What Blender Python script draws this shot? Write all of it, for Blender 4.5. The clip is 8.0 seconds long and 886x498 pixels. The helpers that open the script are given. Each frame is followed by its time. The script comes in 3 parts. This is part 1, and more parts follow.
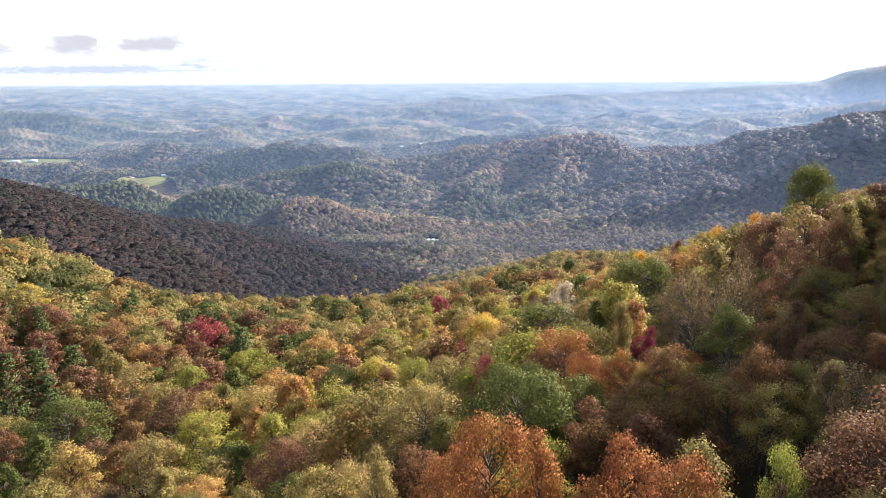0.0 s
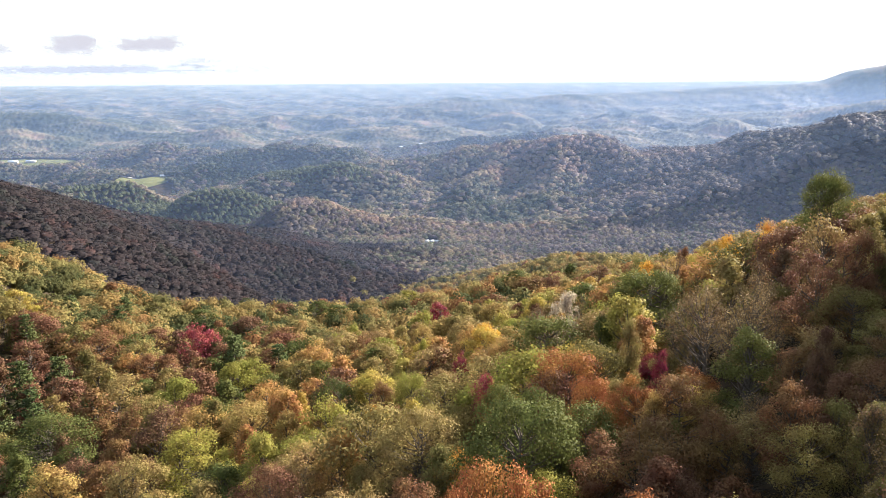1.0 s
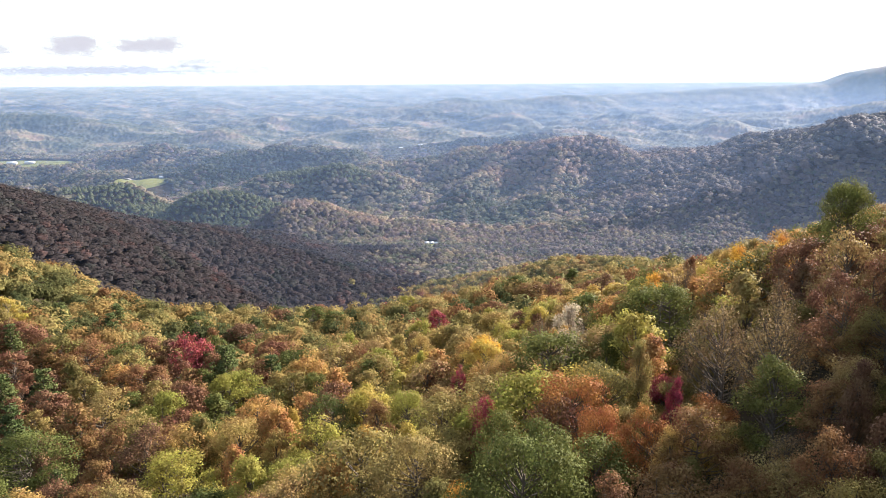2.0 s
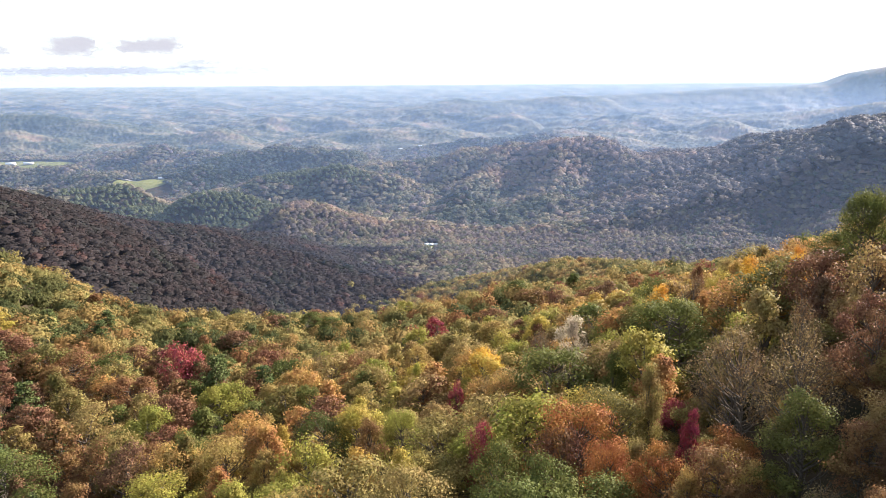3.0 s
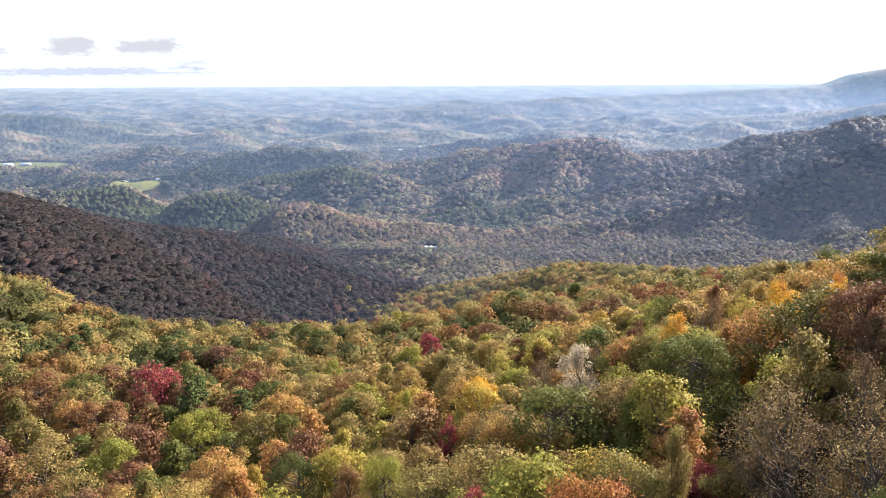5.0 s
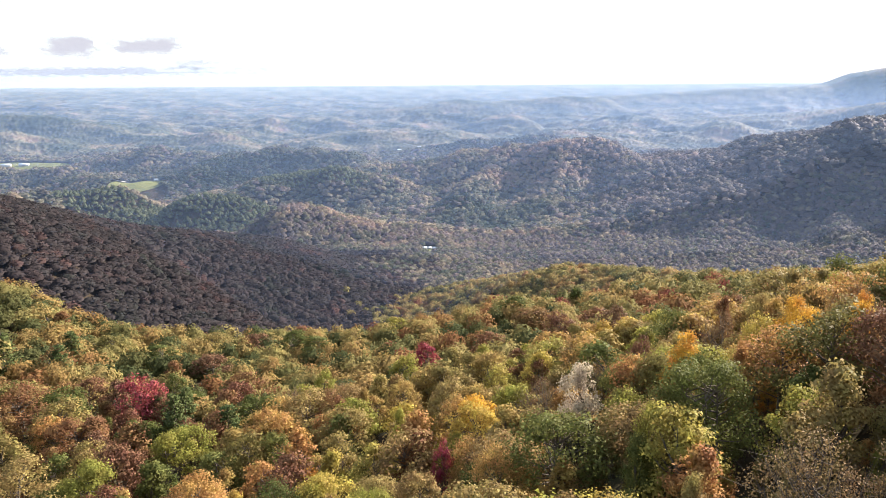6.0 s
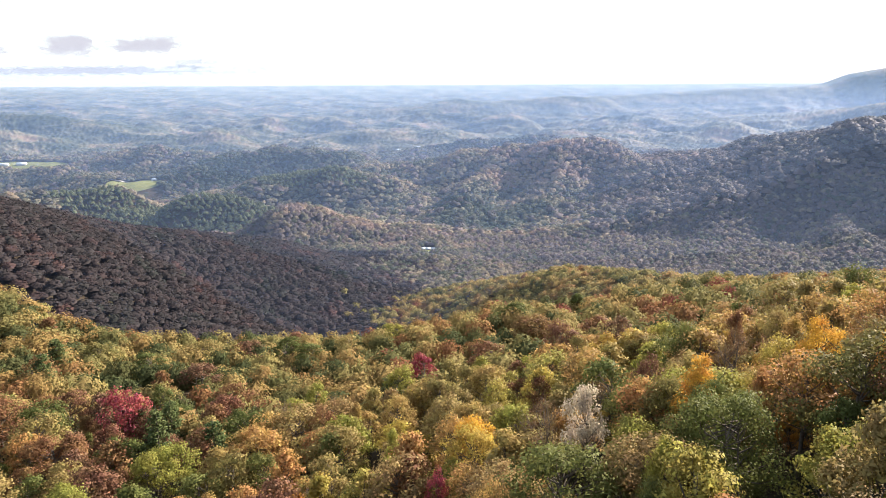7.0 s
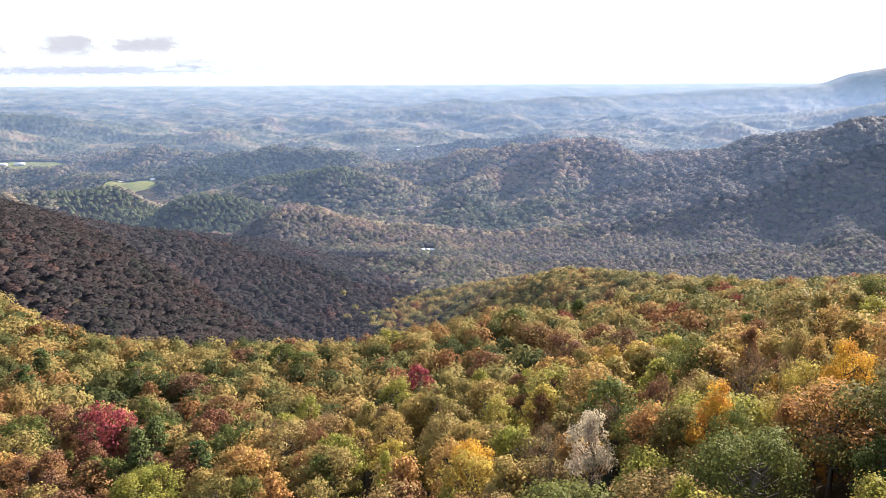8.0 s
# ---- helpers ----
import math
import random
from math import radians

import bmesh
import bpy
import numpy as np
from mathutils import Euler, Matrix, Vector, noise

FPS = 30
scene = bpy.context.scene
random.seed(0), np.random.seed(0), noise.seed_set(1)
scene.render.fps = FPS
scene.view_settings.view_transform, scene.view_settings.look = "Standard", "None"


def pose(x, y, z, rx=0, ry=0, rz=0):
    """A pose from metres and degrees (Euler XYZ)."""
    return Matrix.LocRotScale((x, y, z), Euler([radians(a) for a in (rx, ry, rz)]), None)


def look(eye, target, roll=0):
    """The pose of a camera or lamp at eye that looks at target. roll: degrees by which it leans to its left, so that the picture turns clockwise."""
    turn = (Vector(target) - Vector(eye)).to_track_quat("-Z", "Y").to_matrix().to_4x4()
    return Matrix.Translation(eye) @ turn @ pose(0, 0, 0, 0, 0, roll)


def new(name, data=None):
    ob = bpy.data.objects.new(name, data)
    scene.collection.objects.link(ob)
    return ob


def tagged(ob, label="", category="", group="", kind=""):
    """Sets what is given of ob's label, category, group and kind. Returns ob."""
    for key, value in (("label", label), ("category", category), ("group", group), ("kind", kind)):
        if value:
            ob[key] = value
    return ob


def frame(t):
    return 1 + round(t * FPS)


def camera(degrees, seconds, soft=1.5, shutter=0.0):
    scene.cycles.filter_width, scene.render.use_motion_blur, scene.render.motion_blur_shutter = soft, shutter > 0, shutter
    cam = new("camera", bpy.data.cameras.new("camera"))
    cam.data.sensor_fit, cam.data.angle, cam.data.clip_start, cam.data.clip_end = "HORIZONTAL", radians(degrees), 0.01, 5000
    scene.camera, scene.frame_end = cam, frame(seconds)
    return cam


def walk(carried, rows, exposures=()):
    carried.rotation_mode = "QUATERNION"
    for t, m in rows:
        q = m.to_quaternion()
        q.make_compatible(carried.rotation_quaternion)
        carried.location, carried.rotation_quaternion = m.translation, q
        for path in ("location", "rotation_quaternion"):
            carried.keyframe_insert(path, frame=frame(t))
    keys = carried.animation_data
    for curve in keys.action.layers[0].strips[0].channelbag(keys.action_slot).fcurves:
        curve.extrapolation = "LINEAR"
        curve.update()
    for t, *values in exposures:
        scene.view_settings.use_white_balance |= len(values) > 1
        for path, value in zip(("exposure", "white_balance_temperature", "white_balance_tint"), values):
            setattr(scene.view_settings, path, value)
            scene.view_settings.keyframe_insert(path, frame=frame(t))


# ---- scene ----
cam = camera(62.0, 8.0, soft=0.9)
PATH = [
    (0, (-1.981, -8.544, 301.535), (-1.985, -6.598, 301.073), -0.4),
    (0.5, (-1.851, -6.112, 301.721), (-1.854, -4.166, 301.259), -0.4),
    (1, (-1.753, -3.546, 301.908), (-1.756, -1.6, 301.446), -0.4),
    (1.5, (-1.616, -0.898, 302.044), (-1.619, 1.048, 301.583), -0.4),
    (3, (-0.886, 7.398, 302.246), (-0.889, 9.345, 301.788), -0.4),
    (3.5, (-0.651, 10.14, 302.297), (-0.654, 12.087, 301.839), -0.3),
    (4, (-0.369, 13.036, 302.297), (-0.372, 14.983, 301.84), -0.3),
    (4.5, (0.003, 16.119, 302.298), (0.0, 18.067, 301.842), -0.3),
    (6, (1.285, 25.761, 302.482), (1.282, 27.708, 302.025), -0.4),
    (6.5, (1.595, 29.149, 302.583), (1.593, 31.096, 302.125), -0.4),
    (7, (1.825, 32.508, 302.681), (1.824, 34.454, 302.223), -0.3),
    (7.5, (2.054, 35.857, 302.788), (2.053, 37.804, 302.329), -0.3),
    (8, (2.375, 39.145, 302.87), (2.374, 41.092, 302.411), -0.3),
]
walk(cam, [(t, look(eye, target, roll)) for t, eye, target, roll in PATH])
scene.view_settings.exposure = 1.85

# ---- light ----
SUN_AZ, SUN_EL = 46.0, 27.0      # degrees right of the flight line, degrees above the horizon
sun_way = Vector((math.sin(radians(SUN_AZ)) * math.cos(radians(SUN_EL)), math.cos(radians(SUN_AZ)) * math.cos(radians(SUN_EL)), math.sin(radians(SUN_EL))))
world = bpy.data.worlds.new("sky")
scene.world = world
world.use_nodes = True
wt = world.node_tree
sky = wt.nodes.new("ShaderNodeTexSky")
sky.sky_type, sky.sun_disc = "NISHITA", False
sky.sun_elevation, sky.sun_rotation = radians(SUN_EL), radians(SUN_AZ)
sky.air_density, sky.dust_density, sky.ozone_density = 1.0, 0.6, 1.5
wt.nodes["Background"].inputs["Strength"].default_value = 0.068
veil = wt.nodes.new("ShaderNodeMixRGB")          # thin bright cloud over the whole sky
veil.inputs[0].default_value, veil.inputs[2].default_value = 0.5, (5.0, 5.6, 6.5, 1)
wt.links.new(sky.outputs[0], veil.inputs[1])
wt.links.new(veil.outputs[0], wt.nodes["Background"].inputs["Color"])
sun = new("sun", bpy.data.lights.new("sun", "SUN"))
sun.data.energy, sun.data.angle, sun.data.color = 5.0, radians(0.6), (1.0, 0.905, 0.835)
sun.matrix_world = look(sun_way * 100, (0, 0, 0))


# ---- materials ----
def material(name):
    m = bpy.data.materials.new(name)
    m.use_nodes = True
    nt = m.node_tree
    nt.nodes.clear()
    out = nt.nodes.new("ShaderNodeOutputMaterial")
    return m, nt, out


def node(nt, kind, **values):
    n = nt.nodes.new(kind)
    for key, value in values.items():
        n.inputs[key].default_value = value
    return n


def ramp(nt, stops, source):
    r = nt.nodes.new("ShaderNodeValToRGB")
    el = r.color_ramp.elements
    while len(el) < len(stops):
        el.new(0.5)
    for e, (at, colour) in zip(el, stops):
        e.position, e.color = at, (*colour, 1)
    nt.links.new(source, r.inputs[0])
    return r.outputs[0]


def leaf_material(name, stops, attribute=False, glow=0.28, gloss=0.65, shine=0.05, relief=0.0):
    """Leaves: each tree takes its colour from the ramp, each leaf is a little lighter or darker, and light shines through."""
    m, nt, out = material(name)
    if attribute:
        a = nt.nodes.new("ShaderNodeAttribute")
        a.attribute_name = "tint"
        source = a.outputs["Fac"]
    else:
        source = nt.nodes.new("ShaderNodeObjectInfo").outputs["Random"]
    colour = ramp(nt, stops, source)
    geo = nt.nodes.new("ShaderNodeNewGeometry")
    n = node(nt, "ShaderNodeTexNoise", Scale=0.45 if attribute else 0.55, Detail=6.0 if attribute else 3.0, Roughness=0.72 if attribute else 0.5)
    nt.links.new(geo.outputs["Position"], n.inputs["Vector"])
    mixed = nt.nodes.new("ShaderNodeHueSaturation")
    add = nt.nodes.new("ShaderNodeMath")
    add.operation = "MULTIPLY_ADD"
    nt.links.new(geo.outputs["Random Per Island"], add.inputs[0])
    add.inputs[1].default_value = 0.25 if attribute else 0.42
    mottle = nt.nodes.new("ShaderNodeMath")
    mottle.operation = "MULTIPLY"
    mottle.inputs[1].default_value = 1.2 if attribute else 1.0
    nt.links.new(n.outputs["Fac"], mottle.inputs[0])
    nt.links.new(mottle.outputs[0], add.inputs[2])
    value = nt.nodes.new("ShaderNodeMath")
    value.operation = "ADD"
    nt.links.new(add.outputs[0], value.inputs[0])
    value.inputs[1].default_value = 0.28
    nt.links.new(value.outputs[0], mixed.inputs["Value"])
    hue = nt.nodes.new("ShaderNodeMath")
    hue.operation = "MULTIPLY_ADD"
    nt.links.new(n.outputs["Fac"], hue.inputs[0])
    hue.inputs[1].default_value, hue.inputs[2].default_value = 0.10, 0.45
    nt.links.new(hue.outputs[0], mixed.inputs["Hue"])
    nt.links.new(colour, mixed.inputs["Color"])
    p = node(nt, "ShaderNodeBsdfPrincipled", Roughness=gloss)
    p.inputs["Specular IOR Level"].default_value = 0.02 if attribute else shine
    nt.links.new(mixed.outputs[0], p.inputs["Base Color"])
    tr = nt.nodes.new("ShaderNodeBsdfTranslucent")
    if relief:
        fine = node(nt, "ShaderNodeTexNoise", Scale=0.9, Detail=4.0, Roughness=0.7)
        nt.links.new(geo.outputs["Position"], fine.inputs["Vector"])
        bump = node(nt, "ShaderNodeBump", Strength=relief, Distance=1.6)
        nt.links.new(fine.outputs["Fac"], bump.inputs["Height"])
        nt.links.new(bump.outputs[0], p.inputs["Normal"])
        nt.links.new(bump.outputs[0], tr.inputs["Normal"])
    nt.links.new(mixed.outputs[0], tr.inputs["Color"])
    mix = node(nt, "ShaderNodeMixShader", Fac=glow)
    nt.links.new(p.outputs[0], mix.inputs[1])
    nt.links.new(tr.outputs[0], mix.inputs[2])
    nt.links.new(mix.outputs[0], out.inputs[0])
    return m


def rough_material(name, stops, scale, rough=0.9, bump=0.4, detail=6.0):
    m, nt, out = material(name)
    geo = nt.nodes.new("ShaderNodeNewGeometry")
    n = node(nt, "ShaderNodeTexNoise", Scale=scale, Detail=detail, Roughness=0.65)
    nt.links.new(geo.outputs["Position"], n.inputs["Vector"])
    p = node(nt, "ShaderNodeBsdfPrincipled", Roughness=rough)
    p.inputs["Specular IOR Level"].default_value = 0.5 if rough < 0.6 else 0.0
    nt.links.new(ramp(nt, stops, n.outputs["Fac"]), p.inputs["Base Color"])
    b = node(nt, "ShaderNodeBump", Strength=bump, Distance=0.4 / max(scale, 0.1))
    nt.links.new(n.outputs["Fac"], b.inputs["Height"])
    nt.links.new(b.outputs[0], p.inputs["Normal"])
    nt.links.new(p.outputs[0], out.inputs[0])
    return m


LEAF = {
    "olive": leaf_material("olive_tan_leaves", [(0.0, (0.15, 0.132, 0.044)), (0.4, (0.235, 0.185, 0.064)), (0.75, (0.29, 0.215, 0.08)), (1.0, (0.28, 0.185, 0.078))], glow=0.36),
    "gold": leaf_material("golden_leaves", [(0.0, (0.29, 0.225, 0.075)), (0.4, (0.37, 0.25, 0.085)), (0.7, (0.40, 0.235, 0.082)), (1.0, (0.38, 0.195, 0.075))], glow=0.38),
    "rust": leaf_material("rust_brown_leaves", [(0.0, (0.215, 0.13, 0.055)), (0.5, (0.205, 0.105, 0.05)), (1.0, (0.185, 0.095, 0.055))], glow=0.36),
    "copper": leaf_material("copper_leaves", [(0.0, (0.34, 0.15, 0.05)), (1.0, (0.30, 0.115, 0.05))]),
    "green": leaf_material("green_leaves", [(0.0, (0.085, 0.10, 0.03)), (0.5, (0.11, 0.12, 0.034)), (1.0, (0.15, 0.15, 0.045))], glow=0.34),
    "yellow": leaf_material("lemon_yellow_leaves", [(0.0, (0.30, 0.27, 0.075)), (0.5, (0.38, 0.295, 0.07)), (1.0, (0.43, 0.26, 0.06))], glow=0.38),
    "orange": leaf_material("orange_leaves", [(0.0, (0.55, 0.31, 0.05)), (1.0, (0.50, 0.235, 0.05))], glow=0.4),
    "red": leaf_material("crimson_leaves", [(0.0, (0.31, 0.07, 0.076)), (1.0, (0.23, 0.04, 0.048))]),
    "lime": leaf_material("yellow_green_leaves", [(0.0, (0.225, 0.22, 0.05)), (1.0, (0.30, 0.265, 0.06))], glow=0.38),
    "wine": leaf_material("wine_brown_leaves", [(0.0, (0.18, 0.085, 0.05)), (1.0, (0.17, 0.1, 0.058))]),
    "pale": leaf_material("pale_tan_leaves", [(0.0, (0.54, 0.45, 0.32)), (1.0, (0.5, 0.41, 0.29))], glow=0.4),
    "twig": leaf_material("thin_brown_leaves", [(0.0, (0.24, 0.165, 0.075)), (1.0, (0.19, 0.115, 0.06))]),
    "needle": leaf_material("pine_needles", [(0.0, (0.07, 0.095, 0.034)), (1.0, (0.1, 0.12, 0.042))], glow=0.2),
}
STUFF = {
    "near": leaf_material("slope_canopy_leaves", [(0.0, (0.07, 0.08, 0.033)), (0.2, (0.115, 0.11, 0.042)), (0.35, (0.22, 0.19, 0.07)), (0.6, (0.3, 0.225, 0.085)), (0.78, (0.285, 0.18, 0.068)), (0.9, (0.225, 0.11, 0.05)), (1.0, (0.2, 0.07, 0.048))], True, glow=0.36, relief=0.5),
    # brown leafless crowns, coloured darker still to stand in for cloud shade
    "brown": leaf_material("shade_darkened_brown_canopy", [(0.0, (0.026, 0.03, 0.022)), (0.3, (0.033, 0.029, 0.027)), (0.7, (0.043, 0.033, 0.031)), (1.0, (0.074, 0.04, 0.033))], True, glow=0.15, relief=0.25),
    "mixed": leaf_material("valley_canopy_leaves", [(0.0, (0.044, 0.058, 0.038)), (0.3, (0.088, 0.096, 0.062)), (0.55, (0.165, 0.146, 0.092)), (0.8, (0.26, 0.2, 0.13)), (1.0, (0.25, 0.162, 0.12))], True, glow=0.25, relief=0.5),
    "bare": leaf_material("bare_mauve_canopy", [(0.0, (0.06, 0.06, 0.046)), (0.4, (0.1, 0.084, 0.075)), (0.8, (0.15, 0.118, 0.105)), (1.0, (0.23, 0.165, 0.14))], True, glow=0.2, relief=0.4),
    "pine": leaf_material("pine_stand_needles", [(0.0, (0.065, 0.078, 0.04)), (1.0, (0.13, 0.138, 0.07))], True, glow=0.15, relief=1.0),
}
BARK = rough_material("grey_brown_bark", [(0.3, (0.06, 0.05, 0.04)), (0.7, (0.16, 0.135, 0.11))], 6.0)
GROUND = rough_material("leaf_litter", [(0.36, (0.022, 0.026, 0.016)), (0.47, (0.04, 0.031, 0.021)), (0.55, (0.058, 0.044, 0.029)), (0.66, (0.036, 0.04, 0.022))], 0.035, bump=1.0)
GRASS = rough_material("meadow_grass", [(0.3, (0.13, 0.14, 0.05)), (0.7, (0.19, 0.185, 0.075))], 0.06)


def haze_material(name, alpha, colour, top, reach):
    """Haze painted on a sheet: a tint that scatters some light and thins with height."""
    m, nt, out = material(name)
    geo = nt.nodes.new("ShaderNodeNewGeometry")
    sep = nt.nodes.new("ShaderNodeSeparateXYZ")
    nt.links.new(geo.outputs["Position"], sep.inputs[0])
    fall = node(nt, "ShaderNodeMapRange")
    fall.interpolation_type = "SMOOTHSTEP"
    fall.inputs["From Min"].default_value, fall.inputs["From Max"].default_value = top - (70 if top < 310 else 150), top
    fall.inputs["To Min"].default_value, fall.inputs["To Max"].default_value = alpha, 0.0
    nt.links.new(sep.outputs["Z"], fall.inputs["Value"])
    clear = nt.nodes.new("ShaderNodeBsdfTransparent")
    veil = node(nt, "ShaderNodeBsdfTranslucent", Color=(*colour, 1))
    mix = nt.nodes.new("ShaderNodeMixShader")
    side = node(nt, "ShaderNodeMapRange")            # more opaque sunward, standing in for brighter scattered light there
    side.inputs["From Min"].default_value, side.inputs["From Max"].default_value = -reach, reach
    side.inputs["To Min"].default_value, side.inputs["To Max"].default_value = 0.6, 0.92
    nt.links.new(sep.outputs["X"], side.inputs["Value"])
    both = nt.nodes.new("ShaderNodeMath")
    both.operation = "MULTIPLY"
    nt.links.new(fall.outputs[0], both.inputs[0])
    nt.links.new(side.outputs[0], both.inputs[1])
    nt.links.new(both.outputs[0], mix.inputs[0])
    nt.links.new(clear.outputs[0], mix.inputs[1])
    nt.links.new(veil.outputs[0], mix.inputs[2])
    nt.links.new(mix.outputs[0], out.inputs[0])
    return m


# ---- the lie of the land ----
def crest(x, y, points, wide):
    """A ridge along a line of crest points (x, y, height of the treetops): how high it stands there, less the trees, and how near it is."""
    best, height = np.full(np.shape(x), 1e9), np.zeros(np.shape(x))
    for (ax, ay, az), (bx, by, bz) in zip(points[:-1], points[1:]):
        dx, dy = bx - ax, by - ay
        k = np.clip(((x - ax) * dx + (y - ay) * dy) / (dx * dx + dy * dy), 0, 1)
        off = np.hypot(x - ax - k * dx, y - ay - k * dy)
        height = np.where(off < best, az + (bz - az) * k, height)
        best = np.minimum(best, off)
    return height - 11, np.exp(-(best / wide) ** 2)


def step(v, lo, hi):
    s = np.clip((v - lo) / (hi - lo), 0, 1)
    return s * s * (3 - 2 * s)


def waves(x, y, size, seed, octaves=3):
    """Smooth uneven ground from crossed sine waves."""
    rng = np.random.RandomState(seed)
    total = np.zeros_like(x, dtype=float)
    for o in range(octaves):
        for k in range(5):
            a, ph = rng.uniform(0, 2 * math.pi), rng.uniform(0, 2 * math.pi)
            w = 2 * math.pi / (size / 1.9 ** o) * rng.uniform(0.7, 1.3)
            total = total + np.sin((x * math.cos(a) + y * math.sin(a)) * w + ph) * 0.45 / 1.8 ** o
    return total


TREE = 13.0                                  # usual height of the canopy over the ground


def near_slope(x, y):
    """The mountainside under the flight: a gully with a spur on its sunny side."""
    u = np.clip(x, -150, 70) / 100 + 0.25 * np.tanh((x - np.clip(x, -150, 70)) / 60)
    v = np.clip(y, -120, 420) / 100
    z = 287.9 + 60 * u - 30 * v + 31.75 * u * u - 30 * u * v + 2.3 * v * v - 7.6 * u ** 3 - 7.4 * u * u * v + 5.6 * u * v * v
    return z - TREE - 6 * step(-x, 70, 125) * step(y, 140, 220) - 5 * step(x, 25, 55) * step(y, 95, 130)


RIDGES = [
    (200, [(-520, 380, 300), (-385, 500, 252), (-370, 600, 220), (-352, 700, 184), (-309, 770, 158), (-206, 900, 113), (-131, 980, 75)]),
    (70, [(-244, 1080, 105), (-200, 1120, 106), (-87, 1130, 89), (37, 1120, 71), (98, 1110, 61)]),
    (60, [(-516, 1230, 101), (-446, 1250, 104), (-364, 1270, 105), (-279, 1240, 95), (-233, 1200, 89)]),
    (64, [(-669, 1150, 133), (-620, 1250, 120), (-564, 1300, 105)]),
    (56, [(-1141, 1750, 108), (-1061, 1750, 100), (-871, 1720, 103), (-749, 1650, 94)]),
    (88, [(-956, 1950, 83), (-847, 1950, 117), (-741, 1950, 134), (-616, 1930, 118), (-531, 1880, 89)]),
    (104, [(-634, 1650, 90), (-572, 1700, 112), (-493, 1750, 126), (-395, 1800, 137), (-313, 1800, 138), (-228, 1780, 121), (-140, 1700, 107)]),
    (88, [(-388, 1400, 105), (-340, 1430, 122), (-276, 1450, 135), (-209, 1450, 132), (-144, 1460, 121), (-77, 1480, 109)]),
    (136, [(-118, 1580, 118), (-33, 1600, 130), (77, 1600, 145), (161, 1580, 167), (252, 1550, 180), (323, 1550, 174), (402, 1530, 149), (464, 1500, 145)]),
    (56, [(100, 1540, 130), (44, 1350, 98), (2, 1200, 69)]),
    (64, [(240, 1510, 155), (188, 1330, 104), (141, 1180, 66)]),
    (290, [(464, 1500, 145), (514, 1450, 161), (592, 1400, 181), (651, 1350, 203), (704, 1300, 226), (759, 1280, 233), (870, 1200, 279)]),
    (135, [(610, 1330, 165), (520, 1200, 108), (450, 1100, 78)]),
    (88, [(-27, 2150, 109), (71, 2150, 123), (186, 2150, 130), (317, 2150, 134)]),
    (96, [(-354, 2500, 125), (-235, 2450, 139), (-124, 2450, 130), (26, 2500, 133)]),
    (120, [(-1702, 2600, 201), (-1546, 2600, 190), (-1350, 2600, 183), (-1134, 2550, 155)]),
    (120, [(-207, 3190, 176), (-63, 3231, 194), (60, 3272, 213), (183, 3272, 198), (365, 3354, 203), (541, 3354, 220), (701, 3395, 208)]),
    (190, [(731, 3668, 209), (963, 3712, 217), (1170, 3748, 226), (1451, 3748, 242), (1732, 3748, 250), (1871, 3748, 262), (2005, 3748, 311), (2168, 3712, 340), (2500, 3668, 367)]),
    (140, [(903, 2880, 141), (1088, 2800, 157), (1262, 2720, 171), (1422, 2640, 193), (1508, 2560, 214), (1900, 2450, 250)]),
]


SPUR = [(185, 300, 228), (160, 380, 207), (140, 470, 185), (105, 630, 148), (62, 740, 108), (20, 830, 76)]   # the lower end of the flown slope


FAR_ROWS = (2400, 2820, 3300, 3800, 4300)    # long low ridges across the distance


def ground_height(x, y):
    x, y = np.asarray(x, float), np.asarray(y, float)
    base = np.interp(y, [0, 1500, 1900, 2300, 3000, 3600, 4100, 4900], [50, 50, 62, 88, 118, 145, 174, 242])
    far, mid = step(y, 1800, 2700), step(y, 700, 1100)
    base = base + far * (1 - 0.85 * step(y, 3900, 4700)) * ((12 - 9 * step(y, 2700, 3300)) * waves(x, y * 1.5, 380, 3) + 3 * waves(x, y * 1.4, 120, 9, 2)) + (1 - far) * mid * (4 + 4 * waves(x, y, 230, 5))
    for k, row in enumerate(FAR_ROWS):
        bend = y - row - 45 * waves(x, 0 * y, 900, 30 + k, 2)
        base = base + np.maximum((19, 19, 17, 11, 4)[k] + (16 - 3.2 * k) * waves(x, 0 * y, 620, 40 + k, 3), 0) * np.exp(-(bend / np.where(bend < 0, 150, 80)) ** 2)
    rise = np.zeros_like(base)
    for wide, points in RIDGES:
        top, share = crest(x, y, points, wide)
        rise = rise + (np.maximum(top - base, 0) * share) ** 10
    z = base + rise ** 0.1
    gullies = mid * (1 - far) * step(rise ** 0.1, 8, 40)
    z = z + gullies * 8 * waves(x, y * 0.7, 190, 8, 2)
    run = 1 - step(y, 260, 470 + 290 * step(x, -170, -60))
    down = near_slope(x, y) - 0.16 * np.maximum(y - 300, 0)
    z = z * (1 - run) + down * run
    top, share = crest(x, y, SPUR, 105)
    foot = 54 + (top - 54) * share
    z = np.maximum(z, foot) + 5 * np.exp(-np.abs(z - foot) / 9) * step(y, 250, 330) * share
    u, v = 0.695 * x - 0.719 * y, 0.719 * x + 0.695 * y          # across and along the way to the sun
    unseen_shade_rise = 138 * (1 - step(np.abs(u - 45), 64, 78)) * np.exp(-((v - 268) / 62) ** 2) * step(x - 0.66 * (y + 12) - 16, 0, 22)   # unseen rise, added out of view to throw shade on the spur
    return z + unseen_shade_rise + np.maximum(-y - 10, 0) * 0.1


FIELDS = [(-668, 1615, 62, 66, 0), (-1120, 1960, 150, 92, 0), (-20, 1040, 15, 24, 0)]


